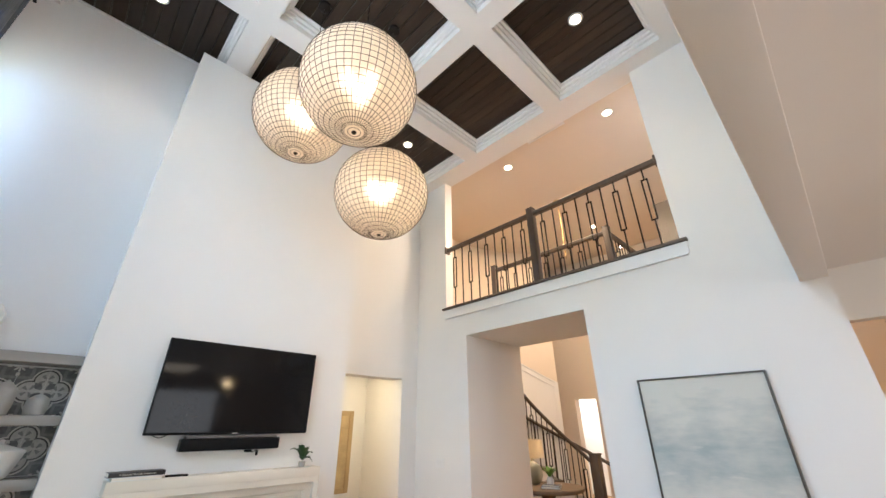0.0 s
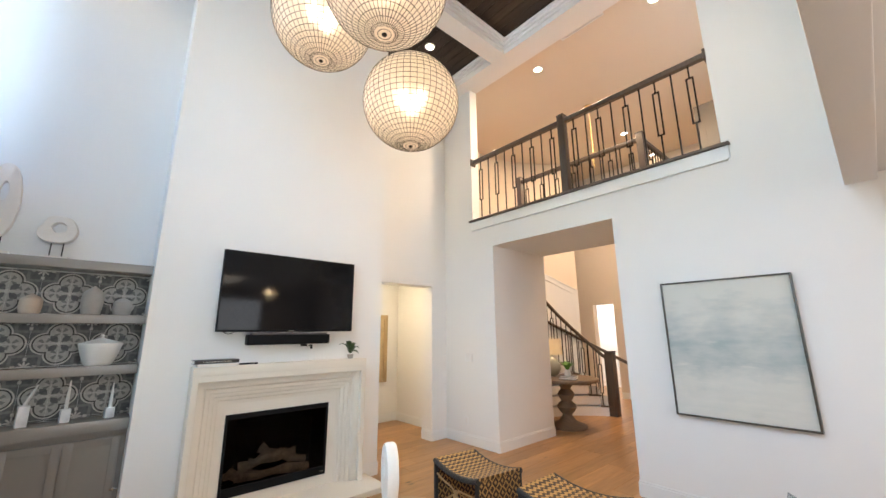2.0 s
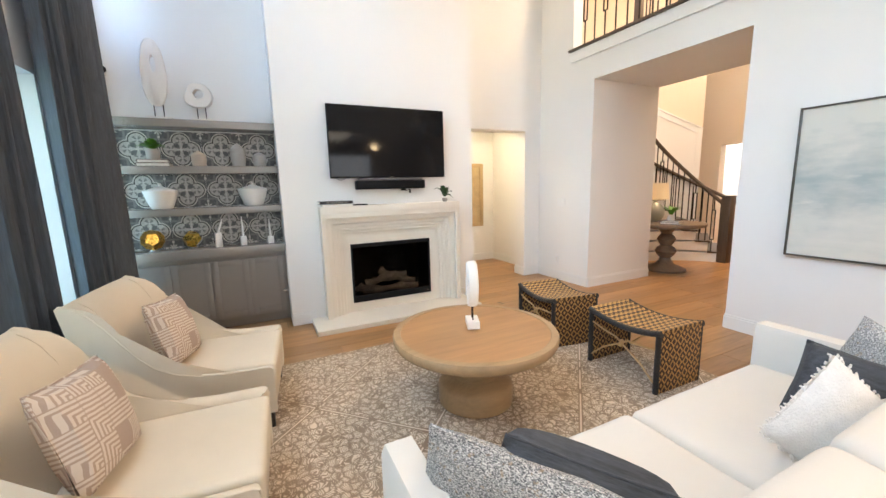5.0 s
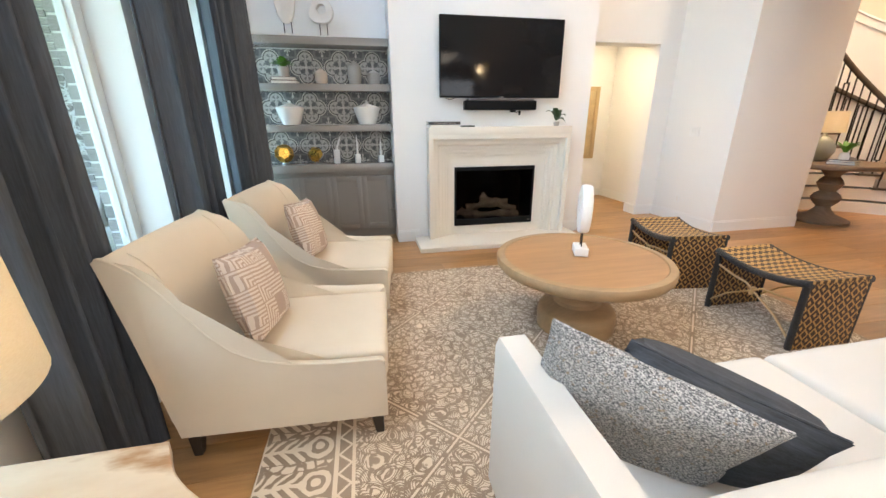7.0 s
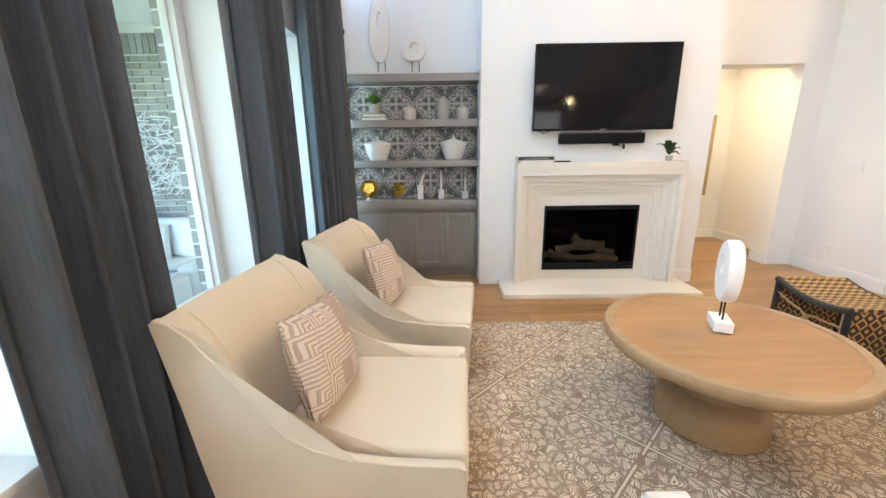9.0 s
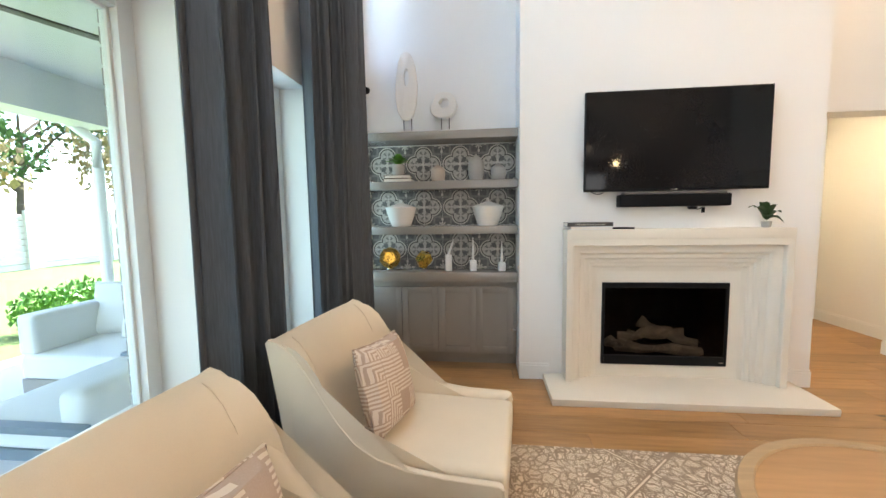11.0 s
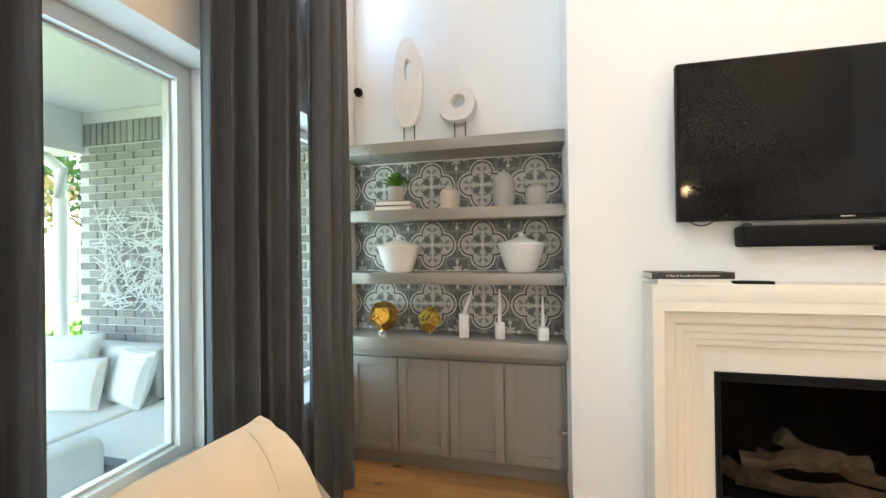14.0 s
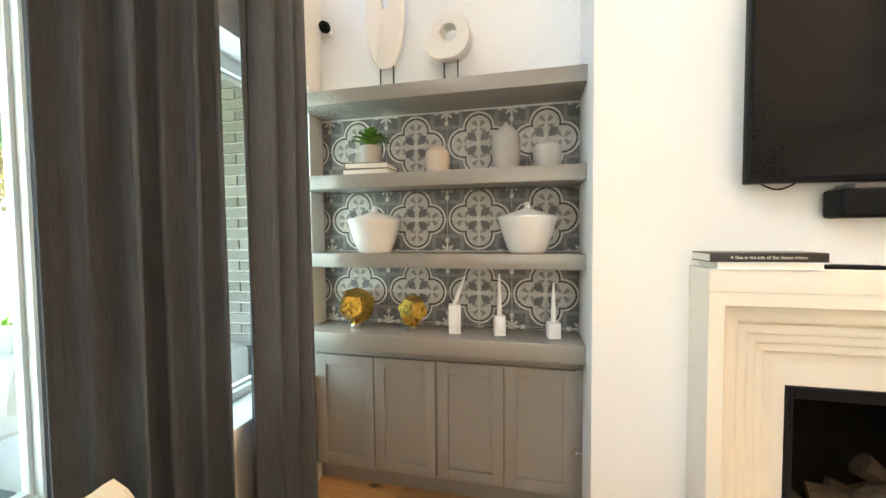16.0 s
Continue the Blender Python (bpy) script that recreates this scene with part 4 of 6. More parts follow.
# ---- coffee table and ring sculpture ----
ct = thing("coffee_table", pose(2.12, 0.972, 0.012), "round oak pedestal coffee table with a pale rim", "coffee table")
part("tabletop", lathe(bmesh.new(), [(0, 0.43), (0.4755, 0.43), (0.4755, 0.482), (0, 0.482)], 64), TABLE_WOOD, ct)
part("rim", lathe(bmesh.new(), [(0.40, 0.405), (0.485, 0.410), (0.512, 0.424), (0.524, 0.444), (0.526, 0.474), (0.519, 0.486), (0.481, 0.489), (0.476, 0.484), (0.476, 0.42)], 64, loop=True), RIM_WOOD, ct)
part("column", lathe(bmesh.new(), [(0.150, 0.18), (0.132, 0.20), (0.130, 0.37), (0.145, 0.40), (0.165, 0.42), (0, 0.425)], 40), RIM_WOOD, ct)
part("base_drum", lathe(bmesh.new(), [(0.225, 0.0), (0.243, 0.012), (0.245, 0.105), (0.240, 0.128), (0.225, 0.145), (0.200, 0.152), (0.150, 0.182), (0, 0.183)], 48), RIM_WOOD, ct)


def ring_sculpture(name, m, a, b, thick, hole, hole_at, rods, base, label, lumpy=0.0):
    """An upright pierced disc on two rods: half width a, half height b."""
    s = thing(name, m, label, "sculpture")
    bw, bd, bh = base
    part("plinth", box(bmesh.new(), (-bw / 2, -bd / 2, 0), (bw / 2, bd / 2, bh), 0.004), PLASTER, s)
    for x in rods[:2]:
        part("rod", tube(bmesh.new(), [(x, 0, bh - 0.002), (x, 0, bh + rods[2] + b * 0.25)], 0.004, 8), IRON, s)
    bm = bmesh.new()
    n, cz = 40, bh + rods[2] + b
    vs = []
    for fy, k, inner in ((-1, 0.95, 0), (-0.6, 1, 0), (0.6, 1, 0), (1, 0.95, 0), (1, 1.08, 1), (0.6, 1.0, 1), (-0.6, 1.0, 1), (-1, 1.08, 1)):
        ring = []
        for i in range(n):
            t = 2 * math.pi * i / n
            w = 1 + lumpy * noise.noise(Vector((math.cos(t) * 1.3, math.sin(t) * 1.3, a * 7 + inner * 5)))
            if inner: p = (hole_at[0] + hole[0] * k * w * math.cos(t), fy * thick / 2, cz + hole_at[1] + hole[1] * k * w * math.sin(t))
            else: p = (a * k * w * math.cos(t), fy * thick / 2, cz + b * k * w * math.sin(t))
            ring.append(bm.verts.new(p))
        vs.append(ring)
    for r0, r1 in zip(vs, vs[1:] + vs[:1]):
        for i in range(n):
            bm.faces.new((r0[i], r0[(i + 1) % n], r1[(i + 1) % n], r1[i]))
    part("disc", bm, PLASTER, s)
    return s


ring_sculpture("ring_sculpture", pose(2.07, 0.985, 0.501, 0, 0, 157), 0.110, 0.150, 0.058, (0.032, 0.046), (0.012, 0.03), (-0.025, 0.025, 0.085), (0.14, 0.08, 0.05), "white plaster ring sculpture on two dark rods, on the coffee table")
ring_sculpture("oval_sculpture", pose(-0.28, -0.955, 2.084, 0, 0, 92), 0.100, 0.295, 0.05, (0.022, 0.068), (0.0, 0.085), (-0.035, 0.035, 0.075), (0.19, 0.09, 0.03), "tall white carved oval sculpture on the top shelf", 0.12)
ring_sculpture("stone_ring_sculpture", pose(-0.28, -0.62, 2.084, 0, 0, 84), 0.118, 0.112, 0.07, (0.045, 0.038), (0.0, 0.02), (-0.035, 0.035, 0.095), (0.16, 0.09, 0.025), "rough white stone ring sculpture on the top shelf", 0.25)


# ---- woven stools ----
def stool():
    s = thing("woven_stool", pose(0, 0, 0), "saddle-seat stool of woven two-tone cane with black rattan frame", "stool", "stools at the coffee table")
    L, W, H = 0.30, 0.205, 0.44
    def dip(x): return H - 0.045 * (1 - (x / L) ** 2)
    bm = bmesh.new()
    n = 16
    poly = [(-L + 2 * L * i / n, dip(-L + 2 * L * i / n)) for i in range(n + 1)]
    poly += [(x, z - 0.03) for x, z in reversed(poly)]
    prism(bm, poly, 1, -W, W, 0.004)
    part("seat", bm, WEAVE_TOP, s)
    for k in (-1, 1):
        part("end_panel", box(bmesh.new(), (k * L - (0.03 if k > 0 else 0), -W, 0.0), (k * L + (0.0 if k > 0 else 0.03), W, H - 0.012), 0.006), WEAVE, s)
    for k in (-1, 1):
        y = k * (W + 0.008)
        bm = bmesh.new()
        tube(bm, [(-L + 2 * L * i / n, y, dip(-L + 2 * L * i / n) - 0.018) for i in range(n + 1)], 0.021, 10)
        part("rail", bm, WRAP, s)
        for e in (-1, 1):
            part("post", tube(bmesh.new(), [(e * (L - 0.018), y, 0), (e * (L - 0.018), y, H - 0.02)], 0.019, 10), WRAP, s)
        for e in (-1, 1):
            bm = bmesh.new()
            tube(bm, [(e * (L - 0.03), y, 0.06), (e * 0.16, y, 0.16), (e * 0.03, y, 0.235), (e * 0.0, y, 0.25), (e * -0.05, y, 0.285), (e * -0.16, y, 0.30 if e > 0 else 0.29), (e * -(L - 0.03), y, 0.33 if e > 0 else 0.30)], 0.007, 6)
            part("cane_brace", bm, RATTAN, s)
        part("binding", tube(bmesh.new(), [(-0.006, y, 0.225), (0.006, y, 0.275)], 0.014, 8), RATTAN, s)
    return s


st = stool()
st.matrix_basis = pose(2.36, 2.27, 0.012, 0, 0, -1)
copy_thing(st, pose(1.50, 2.22, 0.012, 0, 0, -8))

# ---- sofa ----
sofa = thing("sofa", pose(0, 0, 0), "white upholstered sofa with low slanted arms facing the fireplace", "sofa")
part("base", box(bmesh.new(), (3.15, 0.12, 0.09), (4.02, 2.16, 0.26), 0.02, 3), SOFA_CLOTH, sofa)
for y0, y1, k in ((0.055, 0.165, -1), (2.115, 2.225, 1)):
    bm = bmesh.new()
    yo, yi = (y0, y1) if k < 0 else (y1, y0)
    prism(bm, [(yo + k * 0.005, 0.06), (yo, 0.62), (yo - k * 0.012, 0.648), (yi + k * 0.012, 0.648), (yi, 0.62), (yi, 0.06)], 0, 3.115, 4.02, 0.012)
    part("arm", bm, SOFA_CLOTH, sofa)
part("backrest", box(bmesh.new(), (3.86, 0.165, 0.26), (4.03, 2.115, 0.68), 0.04, 4), SOFA_CLOTH, sofa)


def puff(bm, lo, hi, bev, crown, axis):
    box(bm, lo, hi, bev, 4)
    bmesh.ops.subdivide_edges(bm, edges=[e for e in bm.edges if e.calc_length() > 0.25], cuts=6, use_grid_fill=True)
    c = [(a + b) / 2 for a, b in zip(lo, hi)]
    h = [(b - a) / 2 for a, b in zip(lo, hi)]
    o = [i for i in range(3) if i != axis]
    for v in bm.verts:
        k = 1.0
        for i in o: k *= max(0.0, 1 - ((v.co[i] - c[i]) / h[i]) ** 2)
        v.co[axis] += crown * k * (1 if v.co[axis] > c[axis] else -0.2)
        v.co.z += 0.006 * noise.noise(v.co * 5.0)
    return bm


part("seat_cushion", puff(bmesh.new(), (3.125, 0.170, 0.26), (3.80, 1.135, 0.440), 0.045, 0.02, 2), SOFA_CLOTH, sofa)
part("seat_cushion", puff(bmesh.new(), (3.125, 1.145, 0.26), (3.80, 2.110, 0.440), 0.045, 0.02, 2), SOFA_CLOTH, sofa)
tilt = Matrix.Translation((3.83, 0, 0.44)) @ Matrix.Rotation(radians(8), 4, "Y") @ Matrix.Translation((-3.83, 0, -0.44))
for ya, yb in ((0.175, 1.135), (1.145, 2.105)):
    bm = puff(bmesh.new(), (3.70, ya, 0.43), (3.87, yb, 0.70), 0.06, 0.025, 0)
    bmesh.ops.transform(bm, matrix=tilt, verts=bm.verts)
    part("back_cushion", bm, SOFA_CLOTH, sofa)
for x in (3.20, 3.95):
    for y in (0.2, 2.08):
        part("foot", box(bmesh.new(), (x - 0.025, y - 0.025, 0.012), (x + 0.025, y + 0.025, 0.09), 0.004), WALNUT, sofa, "short dark wooden foot")

throw(lean(3.42, 0.315, 0.553, 15, 15, 45), 0.52, TWEED, "grey flecked tweed pillow leaning on the sofa arm", 0.13, h=0.45)
throw(lean(3.455, 0.480, 0.556, 22, 19, 47), 0.47, NAVY, "dark slate velvet pillow on the sofa", 0.24, h=0.38)
throw(lean(3.63, 2.00, 0.61, -12, 16, -22), 0.38, TWEED, "grey flecked tweed pillow at the far sofa arm", 0.15, h=0.33)
throw(lean(3.60, 1.79, 0.560, -30, 8, 14), 0.36, NAVY, "dark slate velvet pillow at the far sofa arm", 0.28, h=0.34)
throw(lean(3.66, 1.50, 0.555, -12, 44, 60), 0.36, FRINGE, "white nubby pillow with a tufted fringe", 0.13, True)

# ---- side table and lamp ----
tb = thing("side_table", pose(3.592, -1.045, 0), "pale banded onyx side table beside the curtain", "side table")
bm = bmesh.new()
sq = []
for k in range(4):
    for i in range(9):
        f, d = i / 8, 0.012 * math.sin(math.pi * i / 8)
        p = Vector((0.34 - 0.14 * f - d, 0.155 + 0.14 * f - d + 0.045 * f))
        p.rotate(Matrix.Rotation(math.pi / 2 * k, 2))
        sq.append((p.x, p.y))
prism(bm, sq, 2, 0.505, 0.55, 0.006)
part("tabletop", bm, ONYX, tb)
part("pedestal", lathe(bmesh.new(), [(0.20, 0.0), (0.21, 0.02), (0.16, 0.10), (0.15, 0.40), (0.20, 0.505)], 40), ONYX, tb)
tl = thing("table_lamp", pose(3.575, -1.045, 0.55), "white ceramic table lamp with a lit cream drum shade", "lamp")
part("base", lathe(bmesh.new(), [(0.06, 0.0), (0.075, 0.01), (0.10, 0.06), (0.11, 0.12), (0.09, 0.19), (0.04, 0.24), (0.018, 0.27), (0.015, 0.33)], 32), WHITE_CERAMIC, tl)
part("stem", tube(bmesh.new(), [(0, 0, 0.32), (0, 0, 0.62)], 0.007, 8), BRASS, tl)
bm = bmesh.new()
n = 48
rings = [[bm.verts.new((r * math.cos(2 * math.pi * k / n), r * math.sin(2 * math.pi * k / n), z)) for k in range(n)] for r, z in ((0.225, 0.375), (0.205, 0.765), (0.201, 0.765), (0.221, 0.375))]
for r0, r1 in zip(rings, rings[1:] + rings[:1]):
    for k in range(n):
        bm.faces.new((r0[k], r0[(k + 1) % n], r1[(k + 1) % n], r1[k]))
part("shade", bm, SHADE, tl)
part("bulb", lathe(bmesh.new(), [(0, 0.50), (0.028, 0.52), (0.032, 0.55), (0.015, 0.60), (0, 0.61)], 16), BULB, tl)
part("cord", tube(bmesh.new(), [(-0.06, 0.0, 0.012), (-0.16, -0.13, 0.008), (-0.22, -0.22, -0.01), (-0.25, -0.29, -0.12), (-0.30, -0.31, -0.26), (-0.37, -0.31, -0.27), (-0.405, -0.325, -0.16)], 0.0035, 6), WHITE_CERAMIC, tl, "pale lamp cord")
part("plug", box(bmesh.new(), (-0.425, -0.344, -0.175), (-0.39, -0.315, -0.13), 0.005), BLACK, tl)
out = thing("wall_outlet", pose(3.165, WY, 0.425), "white electrical outlet on the window wall", "outlet")
part("cover_plate", box(bmesh.new(), (-0.038, 0, -0.06), (0.038, 0.006, 0.06), 0.003), TRIM, out)
for z in (-0.028, 0.028):
    part("socket", box(bmesh.new(), (-0.016, 0.006, z - 0.016), (0.016, 0.0085, z + 0.016), 0.002), WHITE_CERAMIC, out)


# ---- painting, switches, hall picture ----
pt = thing("painting", pose(0, 0, 0), "pale blue-grey abstract painting in a thin dark frame", "painting")
part("canvas", boxes(((2.588, 3.700, 0.795), (3.498, 3.738, 1.932))), PAINT, pt)
part("frame", boxes(((2.575, 3.683, 0.782), (2.588, 3.742, 1.945)), ((3.498, 3.683, 0.782), (3.511, 3.742, 1.945)), ((2.588, 3.683, 0.782), (3.498, 3.742, 0.795)), ((2.588, 3.683, 1.932), (3.498, 3.742, 1.945)), bev=0.001), plain("bronze_frame", (0.085, 0.075, 0.06), 0.4, 0.4), pt)
sw = thing("light_switch", pose(-0.08, RY, 1.15), "white three-gang light switch on the plaster wall", "light switch")
part("cover_plate", box(bmesh.new(), (-0.075, -0.006, -0.057), (0.075, 0, 0.057), 0.003), TRIM, sw)
for x in (-0.046, 0, 0.046):
    part("rocker", box(bmesh.new(), (x - 0.016, -0.010, -0.033), (x + 0.016, -0.006, 0.033), 0.002), TRIM, sw)
ot = thing("wall_outlet", pose(-0.15, RY, 0.30), "white electrical outlet low on the plaster wall", "outlet")
part("cover_plate", box(bmesh.new(), (-0.036, -0.005, -0.057), (0.036, 0, 0.057), 0.003), TRIM, ot)
part("socket", box(bmesh.new(), (-0.016, -0.008, -0.035), (0.016, -0.005, 0.035), 0.002), WHITE_CERAMIC, ot)
hp = thing("hall_picture", pose(0, 0, 0), "gilt-framed picture on the hall wall", "picture")
part("frame", boxes(((-2.05, 2.93, 0.66), (-2.02, 3.0, 1.82)), ((-2.05, 3.55, 0.66), (-2.02, 3.62, 1.82)), ((-2.05, 3.0, 0.66), (-2.02, 3.55, 0.73)), ((-2.05, 3.0, 1.75), (-2.02, 3.55, 1.82)), bev=0.004), GILT, hp)
part("print", boxes(((-2.05, 3.0, 0.73), (-2.035, 3.55, 1.75))), plain("ochre_print", (0.46, 0.34, 0.18), 0.7, var=0.3, big=5), hp)
sn = thing("wall_sensor", pose(-0.41, -1.345, 2.51), "small black wall-mounted security sensor on a white foot", "sensor")
part("foot", lathe(bmesh.new(), [(0.018, 0), (0.018, 0.008), (0.007, 0.012), (0.007, 0.045)], 14, m=Matrix.Rotation(radians(90), 4, "Y")), TRIM, sn)
part("head", lathe(bmesh.new(), [(0, 0.03), (0.026, 0.036), (0.032, 0.055), (0.024, 0.078), (0, 0.084)], 18, m=Matrix.Rotation(radians(90), 4, "Y")), BLACK, sn)


# ---- pendant globes ----
def globe(at, label):
    g = thing("globe_pendant", pose(*at), label, "pendant lamp", "three globe pendants")
    R = 0.40
    bm = bmesh.new()
    bmesh.ops.create_uvsphere(bm, u_segments=48, v_segments=30, radius=R)
    part("shade", bm, CAPIZ, g)
    bm = bmesh.new()
    nl, na = 48, 30
    rr, w, d = R + 0.001, 0.0019, 0.0024
    for k in range(nl):
        a = 2 * math.pi * k / nl
        u = Vector((math.cos(a), math.sin(a), 0))
        side = Vector((-math.sin(a), math.cos(a), 0)) * w
        prev = None
        for j in range(2, 39):
            th = math.pi * j / 40
            p = u * math.sin(th) + Vector((0, 0, math.cos(th)))
            q = [bm.verts.new(p * rr - side), bm.verts.new(p * (rr + d)), bm.verts.new(p * rr + side)]
            if prev:
                bm.faces.new((prev[0], q[0], q[1], prev[1]))
                bm.faces.new((prev[1], q[1], q[2], prev[2]))
            prev = q
    for j in range(1, na):
        th = math.pi * j / na
        ring = []
        for k in range(60):
            a = 2 * math.pi * k / 60
            dv = Vector((math.sin(th) * math.cos(a), math.sin(th) * math.sin(a), math.cos(th)))
            tn = Vector((math.cos(th) * math.cos(a), math.cos(th) * math.sin(a), -math.sin(th))) * w
            ring.append([bm.verts.new(dv * rr - tn), bm.verts.new(dv * (rr + d)), bm.verts.new(dv * rr + tn)])
        for k in range(60):
            p, q = ring[k], ring[(k + 1) % 60]
            bm.faces.new((p[0], q[0], q[1], p[1]))
            bm.faces.new((p[1], q[1], q[2], p[2]))
    part("wire_grid", bm, IRON, g, "dark metal grid of meridians and rings")
    part("bottom_cap", lathe(bmesh.new(), [(0.0, -R - 0.012), (0.012, -R - 0.010), (0.017, -R - 0.004), (0.017, -R + 0.01), (0, -R + 0.012)], 20), IRON, g)
    part("top_cap", lathe(bmesh.new(), [(0.04, R - 0.01), (0.04, R + 0.012), (0.012, R + 0.03), (0.012, R + 0.06)], 20), IRON, g)
    h = BEAM + 0.17 - at[2]
    part("chain", tube(bmesh.new(), [(0.004 * math.sin(s * 2.2), 0.004 * math.cos(s * 2.2), R + 0.05 + (h - R - 0.05) * s / 40) for s in range(41)], [0.0055 if s % 2 else 0.0025 for s in range(41)], 6), IRON, g)
    part("canopy", lathe(bmesh.new(), [(0.0, h - 0.035), (0.03, h - 0.03), (0.062, h - 0.012), (0.065, h + 0.019), (0, h + 0.019)], 24), IRON, g)
    for k in range(3):
        a = 2 * math.pi * k / 3 + 0.4
        part("bulb", lathe(bmesh.new(), [(0, -0.05), (0.022, -0.042), (0.032, -0.01), (0.022, 0.03), (0.012, 0.055), (0, 0.056)], 14, (0.075 * math.cos(a), 0.075 * math.sin(a), 0.02)), BULB, g)
    return g


for at in ((2.165, 0.812, 3.725), (1.285, 0.765, 4.05), (1.583, 1.449, 3.415)):
    globe(at, "large capiz-shell globe pendant with a dark wire grid, lit")


def can_light(at, label="round recessed ceiling light, lit", r=0.055):
    c = thing("recessed_light", pose(*at), label, "recessed light", "recessed ceiling lights")
    part("trim_ring", lathe(bmesh.new(), [(r, -0.006), (r * 1.35, -0.007), (r * 1.42, -0.001), (r * 1.42, 0.004), (r, 0.004)], 28, loop=True), TRIM, c)
    part("lens", lathe(bmesh.new(), [(0, -0.004), (r, -0.004), (r, 0.003), (0, 0.003)], 24), CAN, c)


for at in ((3.06, 2.80, TOP - 0.001), (0.22, 2.77, TOP - 0.001), (0.20, -0.50, TOP - 0.001), (3.06, -0.50, TOP - 0.001), (1.04, 4.27, 5.499), (2.73, 4.27, 5.499), (-1.19, 5.83, 5.499), (1.06, 7.28, 5.499), (1.06, 8.75, 5.499)):
    can_light(at)
for x, y in ((3.06, 2.80), (0.22, 2.77), (0.20, -0.50), (3.06, -0.50)):
    lamp("recessed_spot", "SPOT", look((x, y, TOP - 0.05), (x, y, 0)), 4, WARM, 0.05, spot=95)
vent = thing("ceiling_vent", pose(1.92, 3.98, 5.499), "white slotted ceiling air vent", "air vent")
part("frame", boxes(((-0.30, -0.05, -0.008), (0.30, -0.03, 0)), ((-0.30, 0.03, -0.008), (0.30, 0.05, 0)), ((-0.30, -0.03, -0.008), (-0.28, 0.03, 0)), ((0.28, -0.03, -0.008), (0.30, 0.03, 0))), TRIM, vent)
for k in range(3):
    part("slat", boxes(((-0.28, -0.022 + 0.018 * k, -0.006), (0.28, -0.012 + 0.018 * k, -0.001))), TRIM, vent)
fl = thing("foyer_pendant", pose(1.05, 5.82, 5.5), "brass ceiling canopy of the foyer lantern", "pendant lamp")
part("canopy", lathe(bmesh.new(), [(0, -0.03), (0.06, -0.028), (0.085, -0.01), (0.085, 0.0), (0, 0.0)], 24), BRASS, fl)
part("stem", tube(bmesh.new(), [(0, 0, -0.02), (0, 0, -1.2)], 0.008, 8), BRASS, fl)


kp = thing("kitchen_pendant", pose(6.05, 2.66, 2.48), "small lit pendant lamp over the kitchen", "pendant lamp")
part("bulb", lathe(bmesh.new(), [(0, -0.05), (0.035, -0.036), (0.05, 0.0), (0.035, 0.036), (0, 0.05)], 16), glow("bright_bulb", (1.0, 0.72, 0.40), 22.0), kp)
part("cap", lathe(bmesh.new(), [(0.03, 0.04), (0.055, 0.045), (0.05, 0.09), (0.012, 0.11)], 20), BRASS, kp)
part("cord", tube(bmesh.new(), [(0, 0, 0.10), (0, 0, 0.47)], 0.004, 6), IRON, kp)


# ---- railings ----
def baluster(parent, x, y, z0, z1, loop, tall, off=0.0):
    """A square iron bar, or one that opens into an upright rectangle."""
    bm = bmesh.new()
    r = 0.0065
    if not loop:
        box(bm, (x - r, y - r, z0), (x + r, y + r, z1))
    else:
        h = z1 - z0
        a, b = z0 + h * (0.5 - tall / 2 + off), z0 + h * (0.5 + tall / 2 + off)
        w = 0.034
        s = -1 if loop == 2 else 1
        box(bm, (x - r, y - r, z0), (x + r, y + r, a))
        box(bm, (x - r, y - r, b), (x + r, y + r, z1))
        box(bm, (x - w, y - r, a), (x - w + 2 * r, y + r, b))
        box(bm, (x + w - 2 * r, y - r, a), (x + w, y + r, b))
        box(bm, (x - w, y - r, a - r), (x + w, y + r, a + r))
        box(bm, (x - w, y - r, b - r), (x + w, y + r, b + r))
    return part("baluster", bm, IRON, parent, smooth=False)


def flat_rail(name, label, x0, x1, y, zf, posts, half=True):
    g = thing(name, pose(0, 0, 0), label, "railing", "loft railings")
    bm = bmesh.new()
    box(bm, (x0, y - 0.032, zf + 0.925), (x1, y + 0.032, zf + 0.985), 0.014, 3)
    part("handrail", bm, WALNUT, g, "dark stained handrail")
    for x in posts:
        p = part("newel_post", box(bmesh.new(), (x - 0.045, y - 0.045, zf), (x + 0.045, y + 0.045, zf + 1.03), 0.006), WALNUT, g)
        part("cap", box(bmesh.new(), (x - 0.05, y - 0.05, zf + 1.03), (x + 0.05, y + 0.05, zf + 1.045), 0.004), WALNUT, p)
    n = 2 * round((x1 - x0) / 0.314)
    for k in range(1, n):
        x = x0 + (x1 - x0) * k / n
        if min([abs(x - p) for p in posts] or [9]) < 0.06: continue
        baluster(g, x, y, zf, zf + 0.93, k % 2, 0.52, 0.09)
    return g


fr = flat_rail("loft_railing", "dark wood and iron loft railing with rectangular loops", 0.075, 3.215, RY + 0.03, 3.162, [1.648])
for x in (0.068, 3.212):
    part("wall_rosette", box(bmesh.new(), (x - 0.012, RY - 0.02, 3.162 + 0.90), (x + 0.012, RY + 0.08, 3.162 + 1.01), 0.005), WALNUT, fr)
flat_rail("stairwell_railing", "dark wood and iron railing round the stairwell", 0.10, 2.15, 4.93, 3.13, [0.10, 2.15])
sr = thing("stairwell_side_railing", pose(0, 0, 0), "dark wood and iron railing receding along the stairwell", "railing", "loft railings")
part("handrail", box(bmesh.new(), (2.12, 4.97, 4.055), (2.18, 6.6, 4.115), 0.014, 3), WALNUT, sr)
